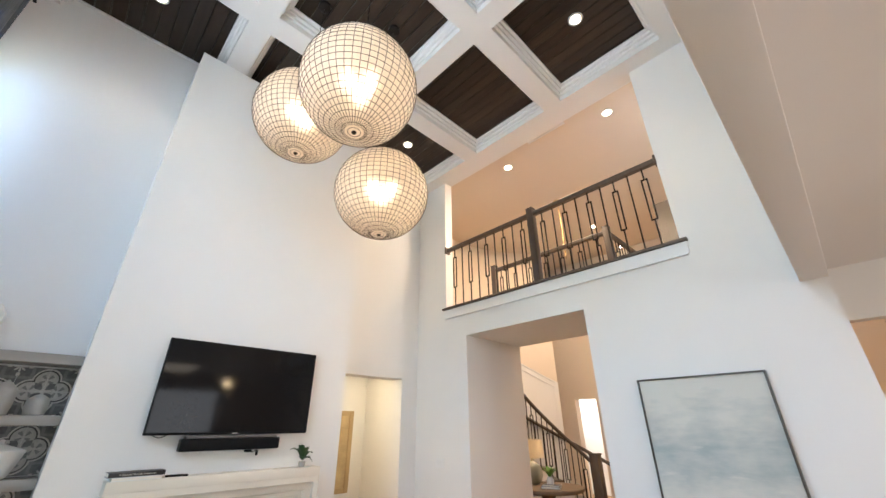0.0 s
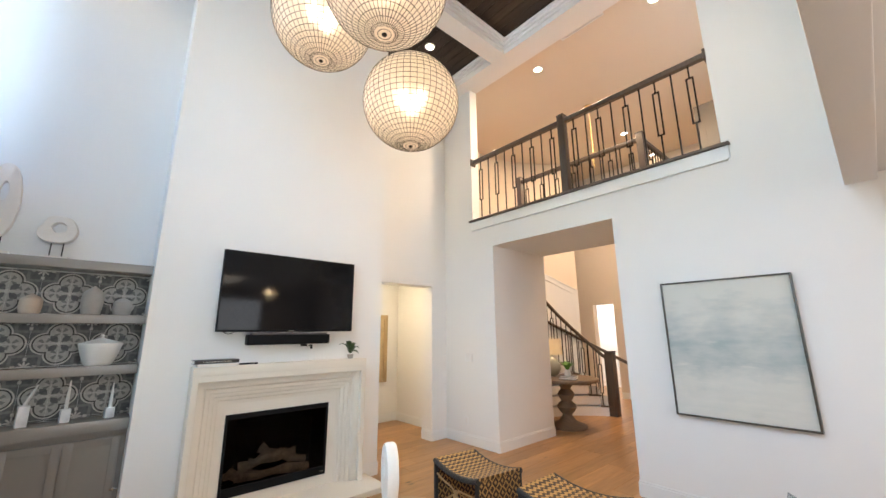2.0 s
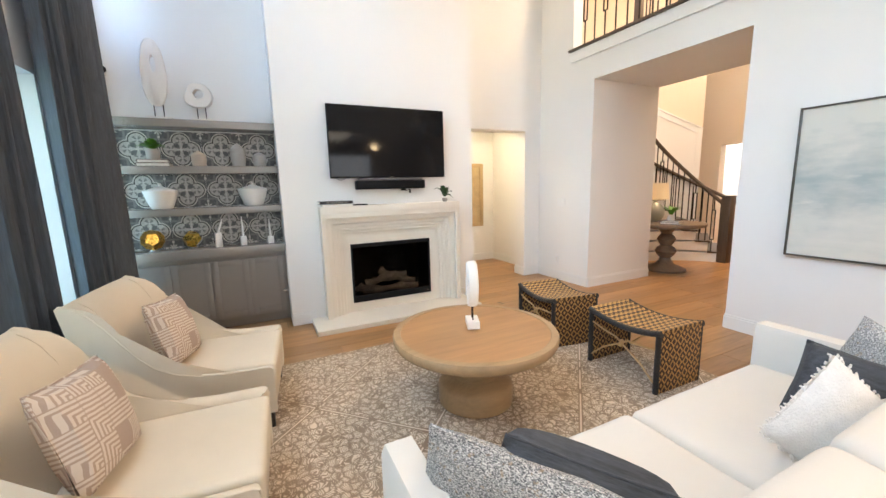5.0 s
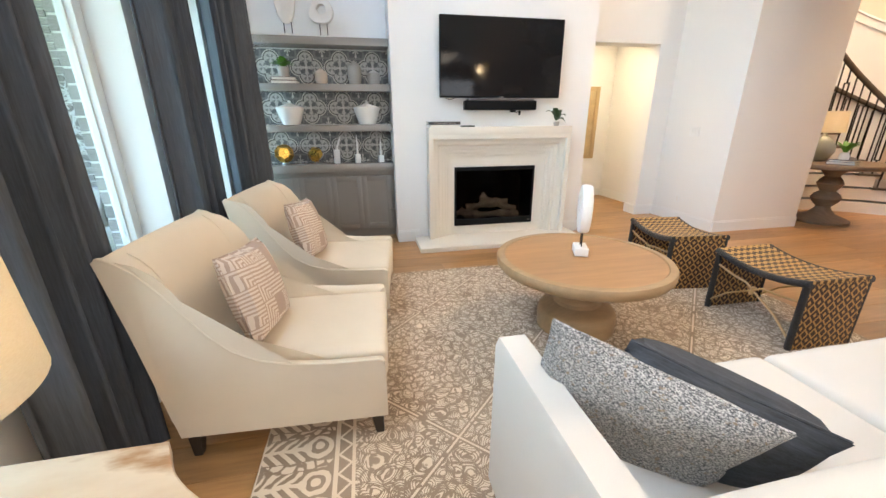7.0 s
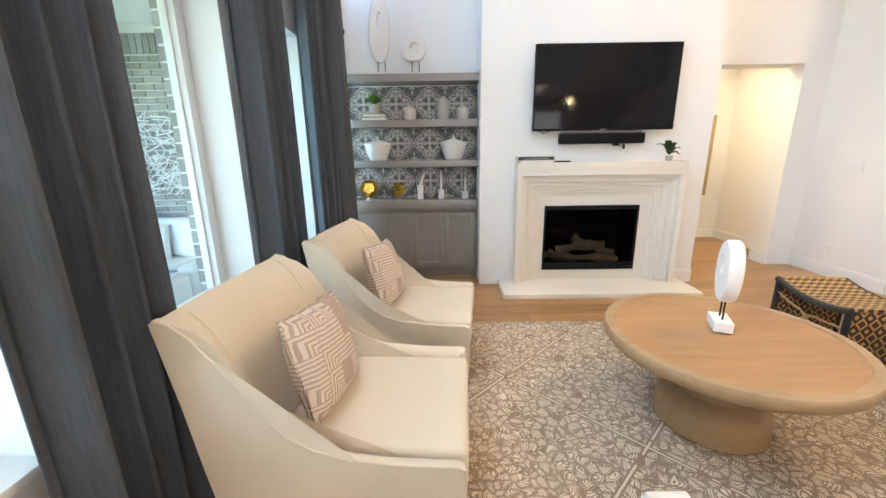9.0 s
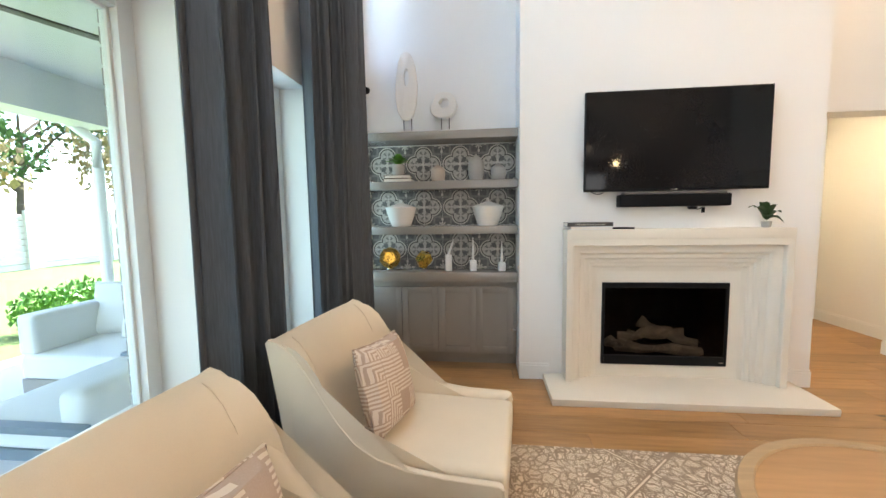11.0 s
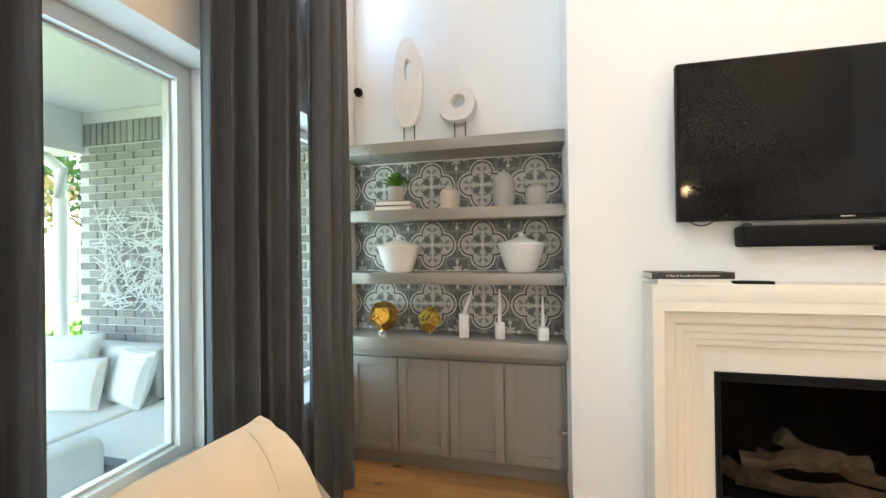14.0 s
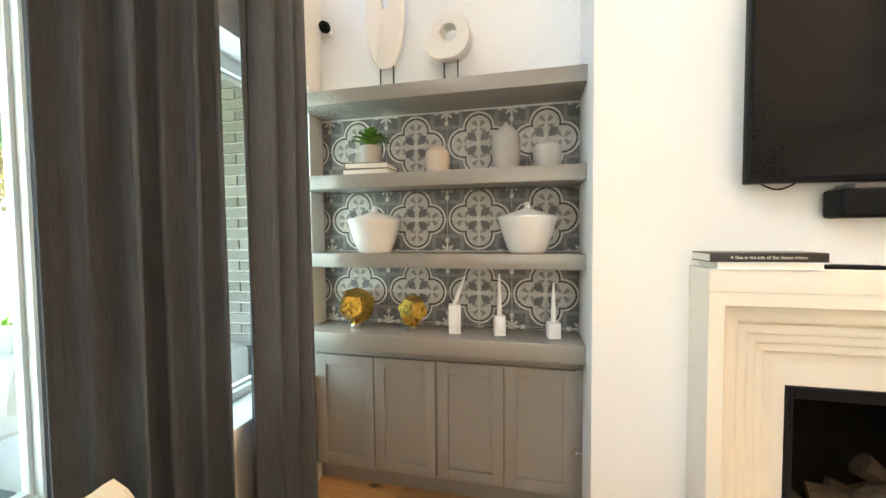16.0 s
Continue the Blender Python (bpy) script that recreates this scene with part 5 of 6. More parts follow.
part("landing_edge", boxes(((2.12, 4.99, 3.0), (2.5, 6.6, 3.13))), WALL, sr)
for k in range(14):
    baluster(sr, 2.15, 5.08 + 0.11 * k, 3.13, 4.06, 1 if k % 3 == 1 else 0, 0.56)
dr = thing("loft_door", pose(2.86, 6.6, 3.13), "grey-brown door standing on the loft landing", "door")
part("door_leaf", box(bmesh.new(), (-0.42, 0, 0.0), (0.42, 0.045, 2.0), 0.004), plain("grey_brown_paint", (0.20, 0.165, 0.13), 0.5), dr)
for a, b in ((0.15, 0.9), (1.05, 1.85)):
    part("door_panel", box(bmesh.new(), (-0.29, -0.008, a), (0.29, 0.0, b), 0.005), plain("grey_brown_panel", (0.20, 0.165, 0.13), 0.5), dr)
part("landing", boxes(((-0.7, -0.3, -0.13), (1.7, 0.4, 0.0))), WALL, dr)

# ---- curved staircase ----
stair = thing("staircase", pose(0, 0, 0), "curved staircase with dark treads, white risers and an iron balustrade", "staircase")
CX, CY, R0, R1, A0, DA, RISE = 0.97, 5.67, 1.32, 2.45, 114.0, 8.1, 0.185


def arc(r, a): return (CX + r * math.cos(radians(a)), CY + r * math.sin(radians(a)))


def sector(bm, r0, r1, a0, a1, z0, z1, n=4):
    lo = [[bm.verts.new((*arc(r, a0 + (a1 - a0) * i / n), z)) for i in range(n + 1)] for r, z in ((r0, z0), (r1, z0), (r1, z1), (r0, z1))]
    for r, s in zip(lo, lo[1:] + lo[:1]):
        for i in range(n):
            bm.faces.new((r[i], r[i + 1], s[i + 1], s[i]))
    for i in (0, n):
        bm.faces.new([l[i] for l in lo])
    return bm


STEPS = 13
for k in range(STEPS):
    a = A0 + k * DA
    part("riser", sector(bmesh.new(), R0, R1, a, A0 + STEPS * DA, k * RISE, (k + 1) * RISE - 0.03, 8), TRIM, stair)
    part("tread", sector(bmesh.new(), R0 - 0.03, R1, a - 1.2, a + DA, (k + 1) * RISE - 0.03, (k + 1) * RISE, 4), WALNUT, stair)
    for j in (0.25, 0.75):
        x, y = arc(R0 + 0.03, a + DA * j)
        zt = (k + 1) * RISE
        baluster(stair, x, y, zt, zt + 0.78 + RISE * j, 1 if (2 * k + (j > 0.5)) % 3 == 1 else 0, 0.55)
    if k < 4:
        for j in (0.25, 0.75):
            x, y = arc(R1 - 0.05, a + DA * j)
            baluster(stair, x, y, (k + 1) * RISE, (k + 1) * RISE + 0.80 + RISE * j, 0, 0.5)
bm = bmesh.new()
tube(bm, [(*arc(R0 + 0.03, A0 + DA * s * 0.5), RISE + 0.80 + RISE * s * 0.5) for s in range(0, STEPS * 2 + 1)], 0.032, 10)
part("handrail", bm, WALNUT, stair, "dark curved handrail")
bm = bmesh.new()
tube(bm, [(*arc(R1 - 0.05, A0 - 14 + DA * s * 0.5), RISE + 0.80 + RISE * (s * 0.5 - 1.4)) for s in range(0, 18)], 0.032, 10)
part("handrail", bm, WALNUT, stair, "dark curved handrail")
for r, da in ((R0 + 0.03, -2.0), (R1 - 0.05, -12.0)):
    x, y = arc(r, A0 + da)
    p = part("newel_post", box(bmesh.new(), (x - 0.075, y - 0.075, 0), (x + 0.075, y + 0.075, 1.12), 0.006), WALNUT, stair)
    part("cap", box(bmesh.new(), (x - 0.085, y - 0.085, 1.12), (x + 0.085, y + 0.085, 1.145), 0.004), WALNUT, p)
bm = bmesh.new()
sector(bm, R0 - 0.02, R0 - 0.004, A0 + 8, A0 + STEPS * DA, 0, 0.135, 24)
part("skirting", bm, TRIM, stair)
bm = bmesh.new()
WA = A0 + 12.3
sector(bm, R1 + 0.002, R1 + 0.12, WA, 205, 0, TOP, 30)
built("wall_stair", bm, BEIGE, True)


def climbing(r0, r1, a0, a1, z0, z1, slope, n=4):
    """A curved board whose lower and upper edges climb with the stairs."""
    bm = sector(bmesh.new(), r0, r1, a0, a1, z0, z1, n)
    for v in bm.verts:
        a = math.degrees(math.atan2(v.co.y - CY, v.co.x - CX)) % 360
        v.co.z += slope * (a - a0)
    return bm


wp = thing("wainscot", pose(0, 0, 0), "white panelled wainscot climbing beside the stairs", "wainscot")
SL = RISE / DA
for k in range(4):
    a = WA + k * 18.5
    zt = 2.41 + SL * (a - WA)
    part("panel", climbing(R1 - 0.012, R1 + 0.001, a, a + 18.5, zt - 1.9, zt, SL, 6), TRIM, wp)
    part("top_rail", climbing(R1 - 0.030, R1 - 0.013, a, a + 18.5, zt - 0.13, zt, SL, 6), TRIM, wp)
    part("cap", climbing(R1 - 0.045, R1 - 0.031, a, a + 18.5, zt - 0.02, zt + 0.008, SL, 6), TRIM, wp)
    part("stile", climbing(R1 - 0.030, R1 - 0.013, a, a + 2.2, zt - 1.9, zt - 0.131, SL, 2), TRIM, wp)

# ---- foyer table with lamp, plant and books ----
ft = thing("pedestal_table", pose(0.30, 5.60, 0), "round weathered wooden pedestal table in the foyer", "table")
part("tabletop", lathe(bmesh.new(), [(0, 0.70), (0.46, 0.70), (0.52, 0.715), (0.53, 0.735), (0.53, 0.755), (0.52, 0.765), (0, 0.765)], 48), AGED, ft)
part("pedestal", lathe(bmesh.new(), [(0.30, 0.0), (0.30, 0.03), (0.24, 0.06), (0.14, 0.10), (0.085, 0.17), (0.075, 0.20), (0.13, 0.26), (0.155, 0.31), (0.13, 0.36), (0.08, 0.40), (0.11, 0.45), (0.135, 0.50), (0.11, 0.55), (0.075, 0.59), (0.10, 0.63), (0.16, 0.70)], 32), AGED, ft)
lp = thing("table_lamp", pose(0.06, 5.62, 0.765), "grey-green ceramic table lamp with a white shade on the foyer table", "lamp")
part("base", lathe(bmesh.new(), [(0.06, 0), (0.11, 0.04), (0.145, 0.12), (0.14, 0.19), (0.09, 0.27), (0.03, 0.31), (0.02, 0.36)], 28), plain("celadon_glaze", (0.36, 0.38, 0.33), 0.3), lp)
bm = bmesh.new()
lathe(bm, [(0.19, 0.36), (0.17, 0.62), (0.166, 0.62), (0.186, 0.36)], 32, loop=True)
part("shade", bm, SHADE, lp)
part("bulb", lathe(bmesh.new(), [(0, 0.42), (0.025, 0.45), (0.03, 0.48), (0, 0.53)], 12), BULB, lp)


def leaf(bm, base, tip, w, bend=0.3, n=5):
    base, tip = Vector(base), Vector(tip)
    d = tip - base
    side = d.cross(Vector((0, 0, 1)))
    side = side.normalized() if side.length > 1e-4 else Vector((1, 0, 0))
    L = d.length
    rows = []
    for i in range(n + 1):
        t = i / n
        c = base + d * t + Vector((0, 0, bend * L * math.sin(math.pi * t * 0.9)))
        ww = w * math.sin(math.pi * min(1, 0.08 + t * 0.92)) ** 0.8
        rows.append([bm.verts.new(c - side * ww + Vector((0, 0, ww * 0.3))), bm.verts.new(c), bm.verts.new(c + side * ww + Vector((0, 0, ww * 0.3)))])
    for a, b in zip(rows, rows[1:]):
        bm.faces.new((a[0], a[1], b[1], b[0]))
        bm.faces.new((a[1], a[2], b[2], b[1]))
    return bm


def book(parent_name, m, w, d, h, cover, label, group=""):
    b = thing("book", m, label, "book", group)
    part("cover", boxes(((0, 0, 0), (w, d, 0.003)), ((0, 0, h - 0.003), (w, d, h)), ((0, 0, 0.003), (0.004, d, h - 0.003)), bev=0.0008), cover, b)
    part("page_block", boxes(((0.004, 0.004, 0.003), (w - 0.004, d - 0.004, h - 0.003))), PAGES, b)
    return b


GREYBOOK = plain("grey_book_cloth", (0.19, 0.18, 0.18), 0.7)
book("foyer", pose(0.38, 5.30, 0.765, 0, 0, 20), 0.26, 0.2, 0.03, GREYBOOK, "grey book on the foyer table", "foyer books")
book("foyer", pose(0.39, 5.31, 0.795, 0, 0, 14), 0.24, 0.18, 0.022, GREYBOOK, "grey book on the foyer table", "foyer books")
fpz = thing("potted_plant", pose(0.45, 5.45, 0.765), "small leafy plant in a clear vase on the foyer table", "plant")
part("vase", lathe(bmesh.new(), [(0.04, 0), (0.05, 0.02), (0.05, 0.10), (0.035, 0.13), (0.04, 0.14)], 20), WHITE_CERAMIC, fpz)
rnd = random.Random(2)
for k in range(9):
    a = k * 2.4
    part("leaf", leaf(bmesh.new(), (0, 0, 0.12), (0.14 * math.cos(a), 0.14 * math.sin(a), 0.20 + 0.05 * rnd.random()), 0.028, 0.25), LEAF, fpz)
for x, y in ((0.72, 7.35), (0.95, 7.75)):
    v = thing("floor_lantern", pose(x, y, 0.0), "tall black lantern standing by the stairs", "lantern")
    part("body", lathe(bmesh.new(), [(0.11, 0.0), (0.12, 0.02), (0.12, 0.62), (0.07, 0.68), (0.03, 0.70)], 4), BLACK, v)
    part("handle", tube(bmesh.new(), [(-0.05, 0, 0.69), (-0.04, 0, 0.76), (0.04, 0, 0.76), (0.05, 0, 0.69)], 0.006, 6), IRON, v)

# ---- shelf decor ----
def lidded_bowl(y, z):
    b = thing("lidded_bowl", pose(-0.28, y, z), "white ribbed lidded bowl on the shelf", "bowl", "lidded bowls")
    prof = [(0.0, 0.0), (0.075, 0.0), (0.085, 0.008)]
    for k in range(9):
        r = 0.088 + 0.045 * (k / 8) ** 0.8
        prof += [(r, 0.012 + k * 0.0165), (r + 0.0018, 0.020 + k * 0.0165)]
    prof += [(0.139, 0.162), (0.139, 0.168), (0.0, 0.166)]
    part("bowl", lathe(bmesh.new(), prof, 40), WHITE_CERAMIC, b)
    part("lid", lathe(bmesh.new(), [(0.136, 0.168), (0.136, 0.172), (0.09, 0.188), (0.04, 0.204), (0.016, 0.212), (0.012, 0.222), (0.016, 0.232), (0.011, 0.240), (0, 0.242)], 40), WHITE_CERAMIC, b)


lidded_bowl(-1.035, 1.270)
lidded_bowl(-0.253, 1.270)


def vase(y, r, h, label, mat):
    v = thing("vase", pose(-0.29, y, 1.664), label, "vase", "textured vases")
    prof = [(r * 0.62, 0)]
    n = 14
    for k in range(n + 1):
        t = k / n
        prof.append((r * (0.70 + 0.30 * math.sin(math.pi * min(1, 0.15 + t * 0.72))) * (1 - 0.55 * max(0, t - 0.82) / 0.18) + (0.0012 if k % 2 else 0), h * (0.02 + 0.86 * t)))
    part("body", lathe(bmesh.new(), prof + [(r * 0.20, h * 0.90)], 32), mat, v)
    part("neck", lathe(bmesh.new(), [(r * 0.24, h * 0.89), (r * 0.15, h * 0.93), (r * 0.10, h * 0.955), (0, h * 0.96)], 20), mat, v)


vase(-0.693, 0.064, 0.160, "small beige ribbed ceramic bud vase", BEIGE_CERAMIC)
vase(-0.353, 0.069, 0.245, "tall grey textured ceramic vase", GREY_CERAMIC)
vase(-0.160, 0.066, 0.158, "small grey textured ceramic vase", GREY_CERAMIC)
BOOK_BROWN = plain("brown_book_cloth", (0.11, 0.055, 0.04), 0.7, var=0.1)
for k, (w, d) in enumerate(((0.19, 0.25), (0.18, 0.23))):
    book("shelf", pose(-0.19, -1.17 + 0.01 * k, 1.664 + 0.032 * k, 0, 0, 90 + 4 * k) @ pose(0, 0, 0), d, w, 0.030, BOOK_BROWN, "dark-covered book with cream pages lying on the shelf", "shelf books")
sc = thing("succulent", pose(-0.28, -1.05, 1.726), "green succulent in a small grey stone pot on books", "plant")
part("pot", lathe(bmesh.new(), [(0.042, 0), (0.052, 0.004), (0.058, 0.095), (0.050, 0.097), (0.047, 0.085), (0, 0.085)], 24), GREY_CERAMIC, sc)
for k in range(34):
    a, t = k * 2.399, k / 34
    r = 0.118 * (1 - t) + 0.016
    part("leaf", leaf(bmesh.new(), (0.01 * math.cos(a), 0.01 * math.sin(a), 0.088 + 0.03 * t), (r * math.cos(a), r * math.sin(a), 0.110 + 0.090 * t), 0.019, 0.18, 4), LEAF, sc)


def dodeca(y, r, turn):
    g = thing("gold_dodecahedron", pose(-0.29, y, 0.866), "hammered gold dodecahedron on a clear acrylic foot", "ornament", "gold dodecahedra")
    part("foot", lathe(bmesh.new(), [(0.036, 0), (0.038, 0.003), (0.038, 0.022), (0.030, 0.026), (0, 0.026)], 20), CHROME, g)
    bm = bmesh.new()
    ph = (1 + 5 ** 0.5) / 2
    pts = [(a, b, c) for a in (-1, 1) for b in (-1, 1) for c in (-1, 1)]
    for a in (-1, 1):
        for b in (-1, 1):
            pts += [(0, a / ph, b * ph), (a / ph, b * ph, 0), (a * ph, 0, b / ph)]
    m = Matrix.Translation((0, 0, 0.022 + r * 0.94)) @ Euler((0.0, radians(51), radians(turn))).to_matrix().to_4x4()
    for p in pts:
        bm.verts.new(m @ (Vector(p).normalized() * r))
    bmesh.ops.convex_hull(bm, input=bm.verts)
    bmesh.ops.dissolve_limit(bm, angle_limit=radians(5), verts=bm.verts, edges=bm.edges)
    part("solid", bm, GOLD, g, smooth=False)


dodeca(-1.152, 0.100, 10)
dodeca(-0.836, 0.083, 48)


def candle(y, w, h, top, lean, label):
    c = thing("candlestick", pose(-0.27, y, 0.866, 0, 0, 12), label, "candlestick", "marble candlesticks")
    part("holder", box(bmesh.new(), (-w, -w, 0), (w, w, h), 0.005), MARBLE, c)
    part("taper", tube(bmesh.new(), [(0, 0, h - 0.002), (0, lean * 0.5, (h + top) / 2), (0, lean, top)], [0.012, 0.010, 0.004], 10), WAX, c)


candle(-0.609, 0.030, 0.145, 0.285, 0.052, "white marble candle block with a leaning white taper")
candle(-0.386, 0.028, 0.095, 0.300, 0.0, "white marble candle block with a white taper")
candle(-0.131, 0.029, 0.075, 0.262, 0.0, "low white marble candle block with a white taper")

# ---- mantel things ----
WHITEBOOK = plain("white_book_cover", (0.70, 0.73, 0.75), 0.5)
BLACKBOOK = plain("black_book_cover", (0.014, 0.012, 0.012), 0.4)
book("mantel", pose(0.03, 0.36, 1.240, 0, 0, 0), 0.14, 0.30, 0.024, WHITEBOOK, "white picture book lying on the mantel", "mantel books")
bb = book("mantel", pose(0.035, 0.335, 1.264, 0, 0, 2), 0.135, 0.335, 0.030, BLACKBOOK, "black picture book with white spine lettering", "mantel books")
# spines face the room
for o in bb.children:
    o.matrix_basis = pose(0.135, 0.335, 0, 0, 0, 180)
cu = bpy.data.curves.new("spine_text", "FONT")
cu.body, cu.size, cu.extrude, cu.align_x, cu.align_y = "A Day in the Life of the Soviet Union", 0.0145, 0.0002, "CENTER", "CENTER"
tmp = new("spine_text", cu)
tme = bpy.data.meshes.new_from_object(tmp.evaluated_get(bpy.context.evaluated_depsgraph_get()))
bpy.data.objects.remove(tmp)
tme.materials.clear()
tme.materials.append(PAGES)
txt = new("spine_lettering", tme)
txt.parent = bb
txt.matrix_basis = pose(0.1356, 0.168, 0.015, 90, 0, 90)
tagged(txt, "white spine lettering")
rc = thing("remote_control", pose(0.10, 0.69, 1.240, 0, 0, 82), "slim black remote control on the mantel", "remote control")
part("body", box(bmesh.new(), (0, -0.02, 0), (0.15, 0.02, 0.014), 0.005, 3), BLACK, rc)
part("button_row", boxes(((0.03, -0.010, 0.014), (0.11, 0.010, 0.0155))), plain("grey_button", (0.1, 0.1, 0.1)), rc)
op = thing("orchid_plant", pose(0.09, 1.775, 1.240) @ Matrix.Scale(1.25, 4), "small potted orchid with dark arching leaves on the mantel", "plant")
part("pot", lathe(bmesh.new(), [(0.016, 0), (0.022, 0.004), (0.026, 0.034), (0.023, 0.036), (0, 0.030)], 20), GREY_CERAMIC, op)
for k, (dy, dz, dx) in enumerate(((-0.085, 0.06, 0.02), (0.05, -0.01, 0.05), (0.085, 0.03, -0.01), (-0.05, 0.09, 0.03), (0.02, 0.075, 0.05), (0.075, -0.03, 0.03), (-0.03, 0.01, 0.05))):
    part("leaf", leaf(bmesh.new(), (0, 0, 0.045), (dx, dy, 0.045 + dz), 0.027, 0.35), DARK_LEAF, op)
part("flower_stem", tube(bmesh.new(), [(0, 0, 0.045), (0.01, -0.03, 0.10), (0.01, -0.08, 0.13), (0.01, -0.11, 0.12)], 0.003, 5), DARK_LEAF, op)


# ---- outdoors: covered patio, brick wing, lawn ----
built("patio", boxes(((-0.48, -5.2, -0.16), (6.5, -1.66, -0.06))), CONCRETE)
built("ground", boxes(((-300, -600, -0.30), (300, -5.2, -0.17)), ((-300, -5.2, -0.30), (-3, 12, -0.17)), ((9.3, -5.2, -0.30), (300, 12, -0.17)), ((-300, 12, -0.30), (300, 300, -0.17))), GRASS)
built("patio_ceiling", boxes(((-0.48, -4.3, 2.66), (6.5, -1.66, 2.78))), TRIM)
built("patio_beam", boxes(((-0.48, -4.35, 2.30), (6.5, -4.05, 2.66))), TRIM)
built("roof_slab", boxes(((-3.4, -4.8, 2.80), (6.5, -1.67, 2.88))), SHINGLE)
col = thing("patio_column", pose(0, 0, 0), "white downspout and gutter elbow at the patio corner", "downspout")
bm = bmesh.new()
tube(bm, [(-0.30, -4.55, 2.62), (-0.30, -4.55, 2.50), (-0.36, -4.35, 2.30), (-0.42, -4.22, 2.16), (-0.42, -4.22, 1.9), (-0.42, -4.22, -0.1)], 0.05, 10)
part("pipe", bm, TRIM, col)
part("outlet_box", box(bmesh.new(), (-0.38, -4.63, 2.56), (-0.22, -4.47, 2.72), 0.01), TRIM, col)
built("patio_gutter", boxes(((-0.48, -4.75, 2.62), (6.5, -4.6, 2.78))), TRIM)

# outdoor sofa with cushions
os_ = thing("outdoor_sofa", pose(0, 0, 0), "white cushioned outdoor sofa against the brick wall", "outdoor sofa")
part("frame", boxes(((-0.46, -4.0, -0.06), (0.55, -1.95, 0.10)), bev=0.01), plain("teak_grey", (0.30, 0.27, 0.24), 0.7), os_)
for ya, yb in ((-3.98, -2.98), (-2.96, -1.97)):
    part("seat_cushion", puff(bmesh.new(), (-0.30, ya, 0.10), (0.56, yb, 0.30), 0.04, 0.02, 2), OUT_CLOTH, os_)
    part("back_cushion", puff(bmesh.new(), (-0.46, ya, 0.28), (-0.27, yb, 0.68), 0.05, 0.02, 0), OUT_CLOTH, os_)
part("arm_cushion", puff(bmesh.new(), (-0.30, -4.02, 0.28), (0.54, -3.86, 0.62), 0.05, 0.01, 1), OUT_CLOTH, os_)
for x, y, rz, w in ((-0.10, -3.72, -70, 0.52), (-0.16, -3.10, -102, 0.42), (0.02, -3.38, -72, 0.38)):
    throw(pose(x, y, 0.30 + w * 0.46, 18, 0, rz), w, OUT_CLOTH, "plump white outdoor pillow on the patio sofa", 0.16, category="cushion", group="patio pillows")
SLATE = plain("slate_frame", (0.16, 0.20, 0.24), 0.5)
oc = thing("outdoor_loveseat", pose(1.06, -2.68, -0.06), "grey-framed outdoor loveseat with white cushions, its back to the window", "outdoor loveseat")
part("seat_cushion", puff(bmesh.new(), (-0.46, -0.36, 0.26), (0.46, 0.30, 0.40), 0.04, 0.02, 2), OUT_CLOTH, oc)
for x in (-0.235, 0.235):
    bm = puff(bmesh.new(), (x - 0.225, 0.26, 0.34), (x + 0.225, 0.42, 0.57), 0.06, 0.03, 1)
    part("back_cushion", bm, OUT_CLOTH, oc)
for x in (-0.49, 0.49):
    part("side_frame", boxes(((x - 0.03, -0.36, 0.0), (x + 0.03, -0.30, 0.38)), ((x - 0.03, 0.40, 0.0), (x + 0.03, 0.46, 0.38)), ((x - 0.03, -0.36, 0.381), (x + 0.03, 0.46, 0.42)), bev=0.005), SLATE, oc)
part("seat_frame", boxes(((-0.46, -0.35, 0.20), (0.46, 0.40, 0.26))), SLATE, oc)

# patio ceiling fan
cf = thing("ceiling_fan", pose(1.55, -2.80, 2.66), "dark bronze patio ceiling fan with five blades at rest", "ceiling fan")
BRONZE = plain("dark_bronze", (0.05, 0.042, 0.036), 0.45, 0.5)
part("canopy", lathe(bmesh.new(), [(0, -0.05), (0.03, -0.045), (0.065, -0.015), (0.065, 0.0), (0, 0.0)], 24), BRONZE, cf)
part("downrod", tube(bmesh.new(), [(0, 0, -0.04), (0, 0, -0.16)], 0.012, 10), BRONZE, cf)
part("motor", lathe(bmesh.new(), [(0, -0.28), (0.06, -0.275), (0.09, -0.24), (0.095, -0.19), (0.05, -0.155), (0, -0.15)], 28), BRONZE, cf)
for k in range(5):
    bm = bmesh.new()
    prism(bm, [(0.08, -0.025), (0.16, -0.05), (0.60, -0.065), (0.63, -0.05), (0.63, 0.05), (0.60, 0.065), (0.16, 0.05), (0.08, 0.025)], 2, -0.006, 0.006, 0.003)
    bmesh.ops.transform(bm, matrix=pose(0, 0, -0.215, 0, 0, 158 + 72 * k) @ pose(0, 0, 0, 10), verts=bm.verts)
    part("blade", bm, BRONZE, cf)

# wire wall art
wa = thing("wall_art", pose(0, 0, 0), "tangled white metal-rod wall art on the brick", "wall art")
rnd = random.Random(9)
bm = bmesh.new()
for k in range(300):
    y, z, a, l = rnd.uniform(-3.78, -2.58), rnd.uniform(0.96, 1.76), rnd.uniform(0, math.pi), rnd.uniform(0.10, 0.24)
    x = -0.435 + rnd.uniform(0, 0.03)
    dy, dz = l / 2 * math.cos(a), l / 2 * math.sin(a)
    tube(bm, [(x, y - dy, z - dz), (x + rnd.uniform(-0.01, 0.01), y + dy, z + dz)], 0.006, 4)
part("rods", bm, TRIM, wa)
part("mount", boxes(((-0.48, -3.5, 1.3), (-0.42, -3.44, 1.36)), ((-0.48, -2.9, 1.3), (-0.42, -2.84, 1.36))), TRIM, wa)

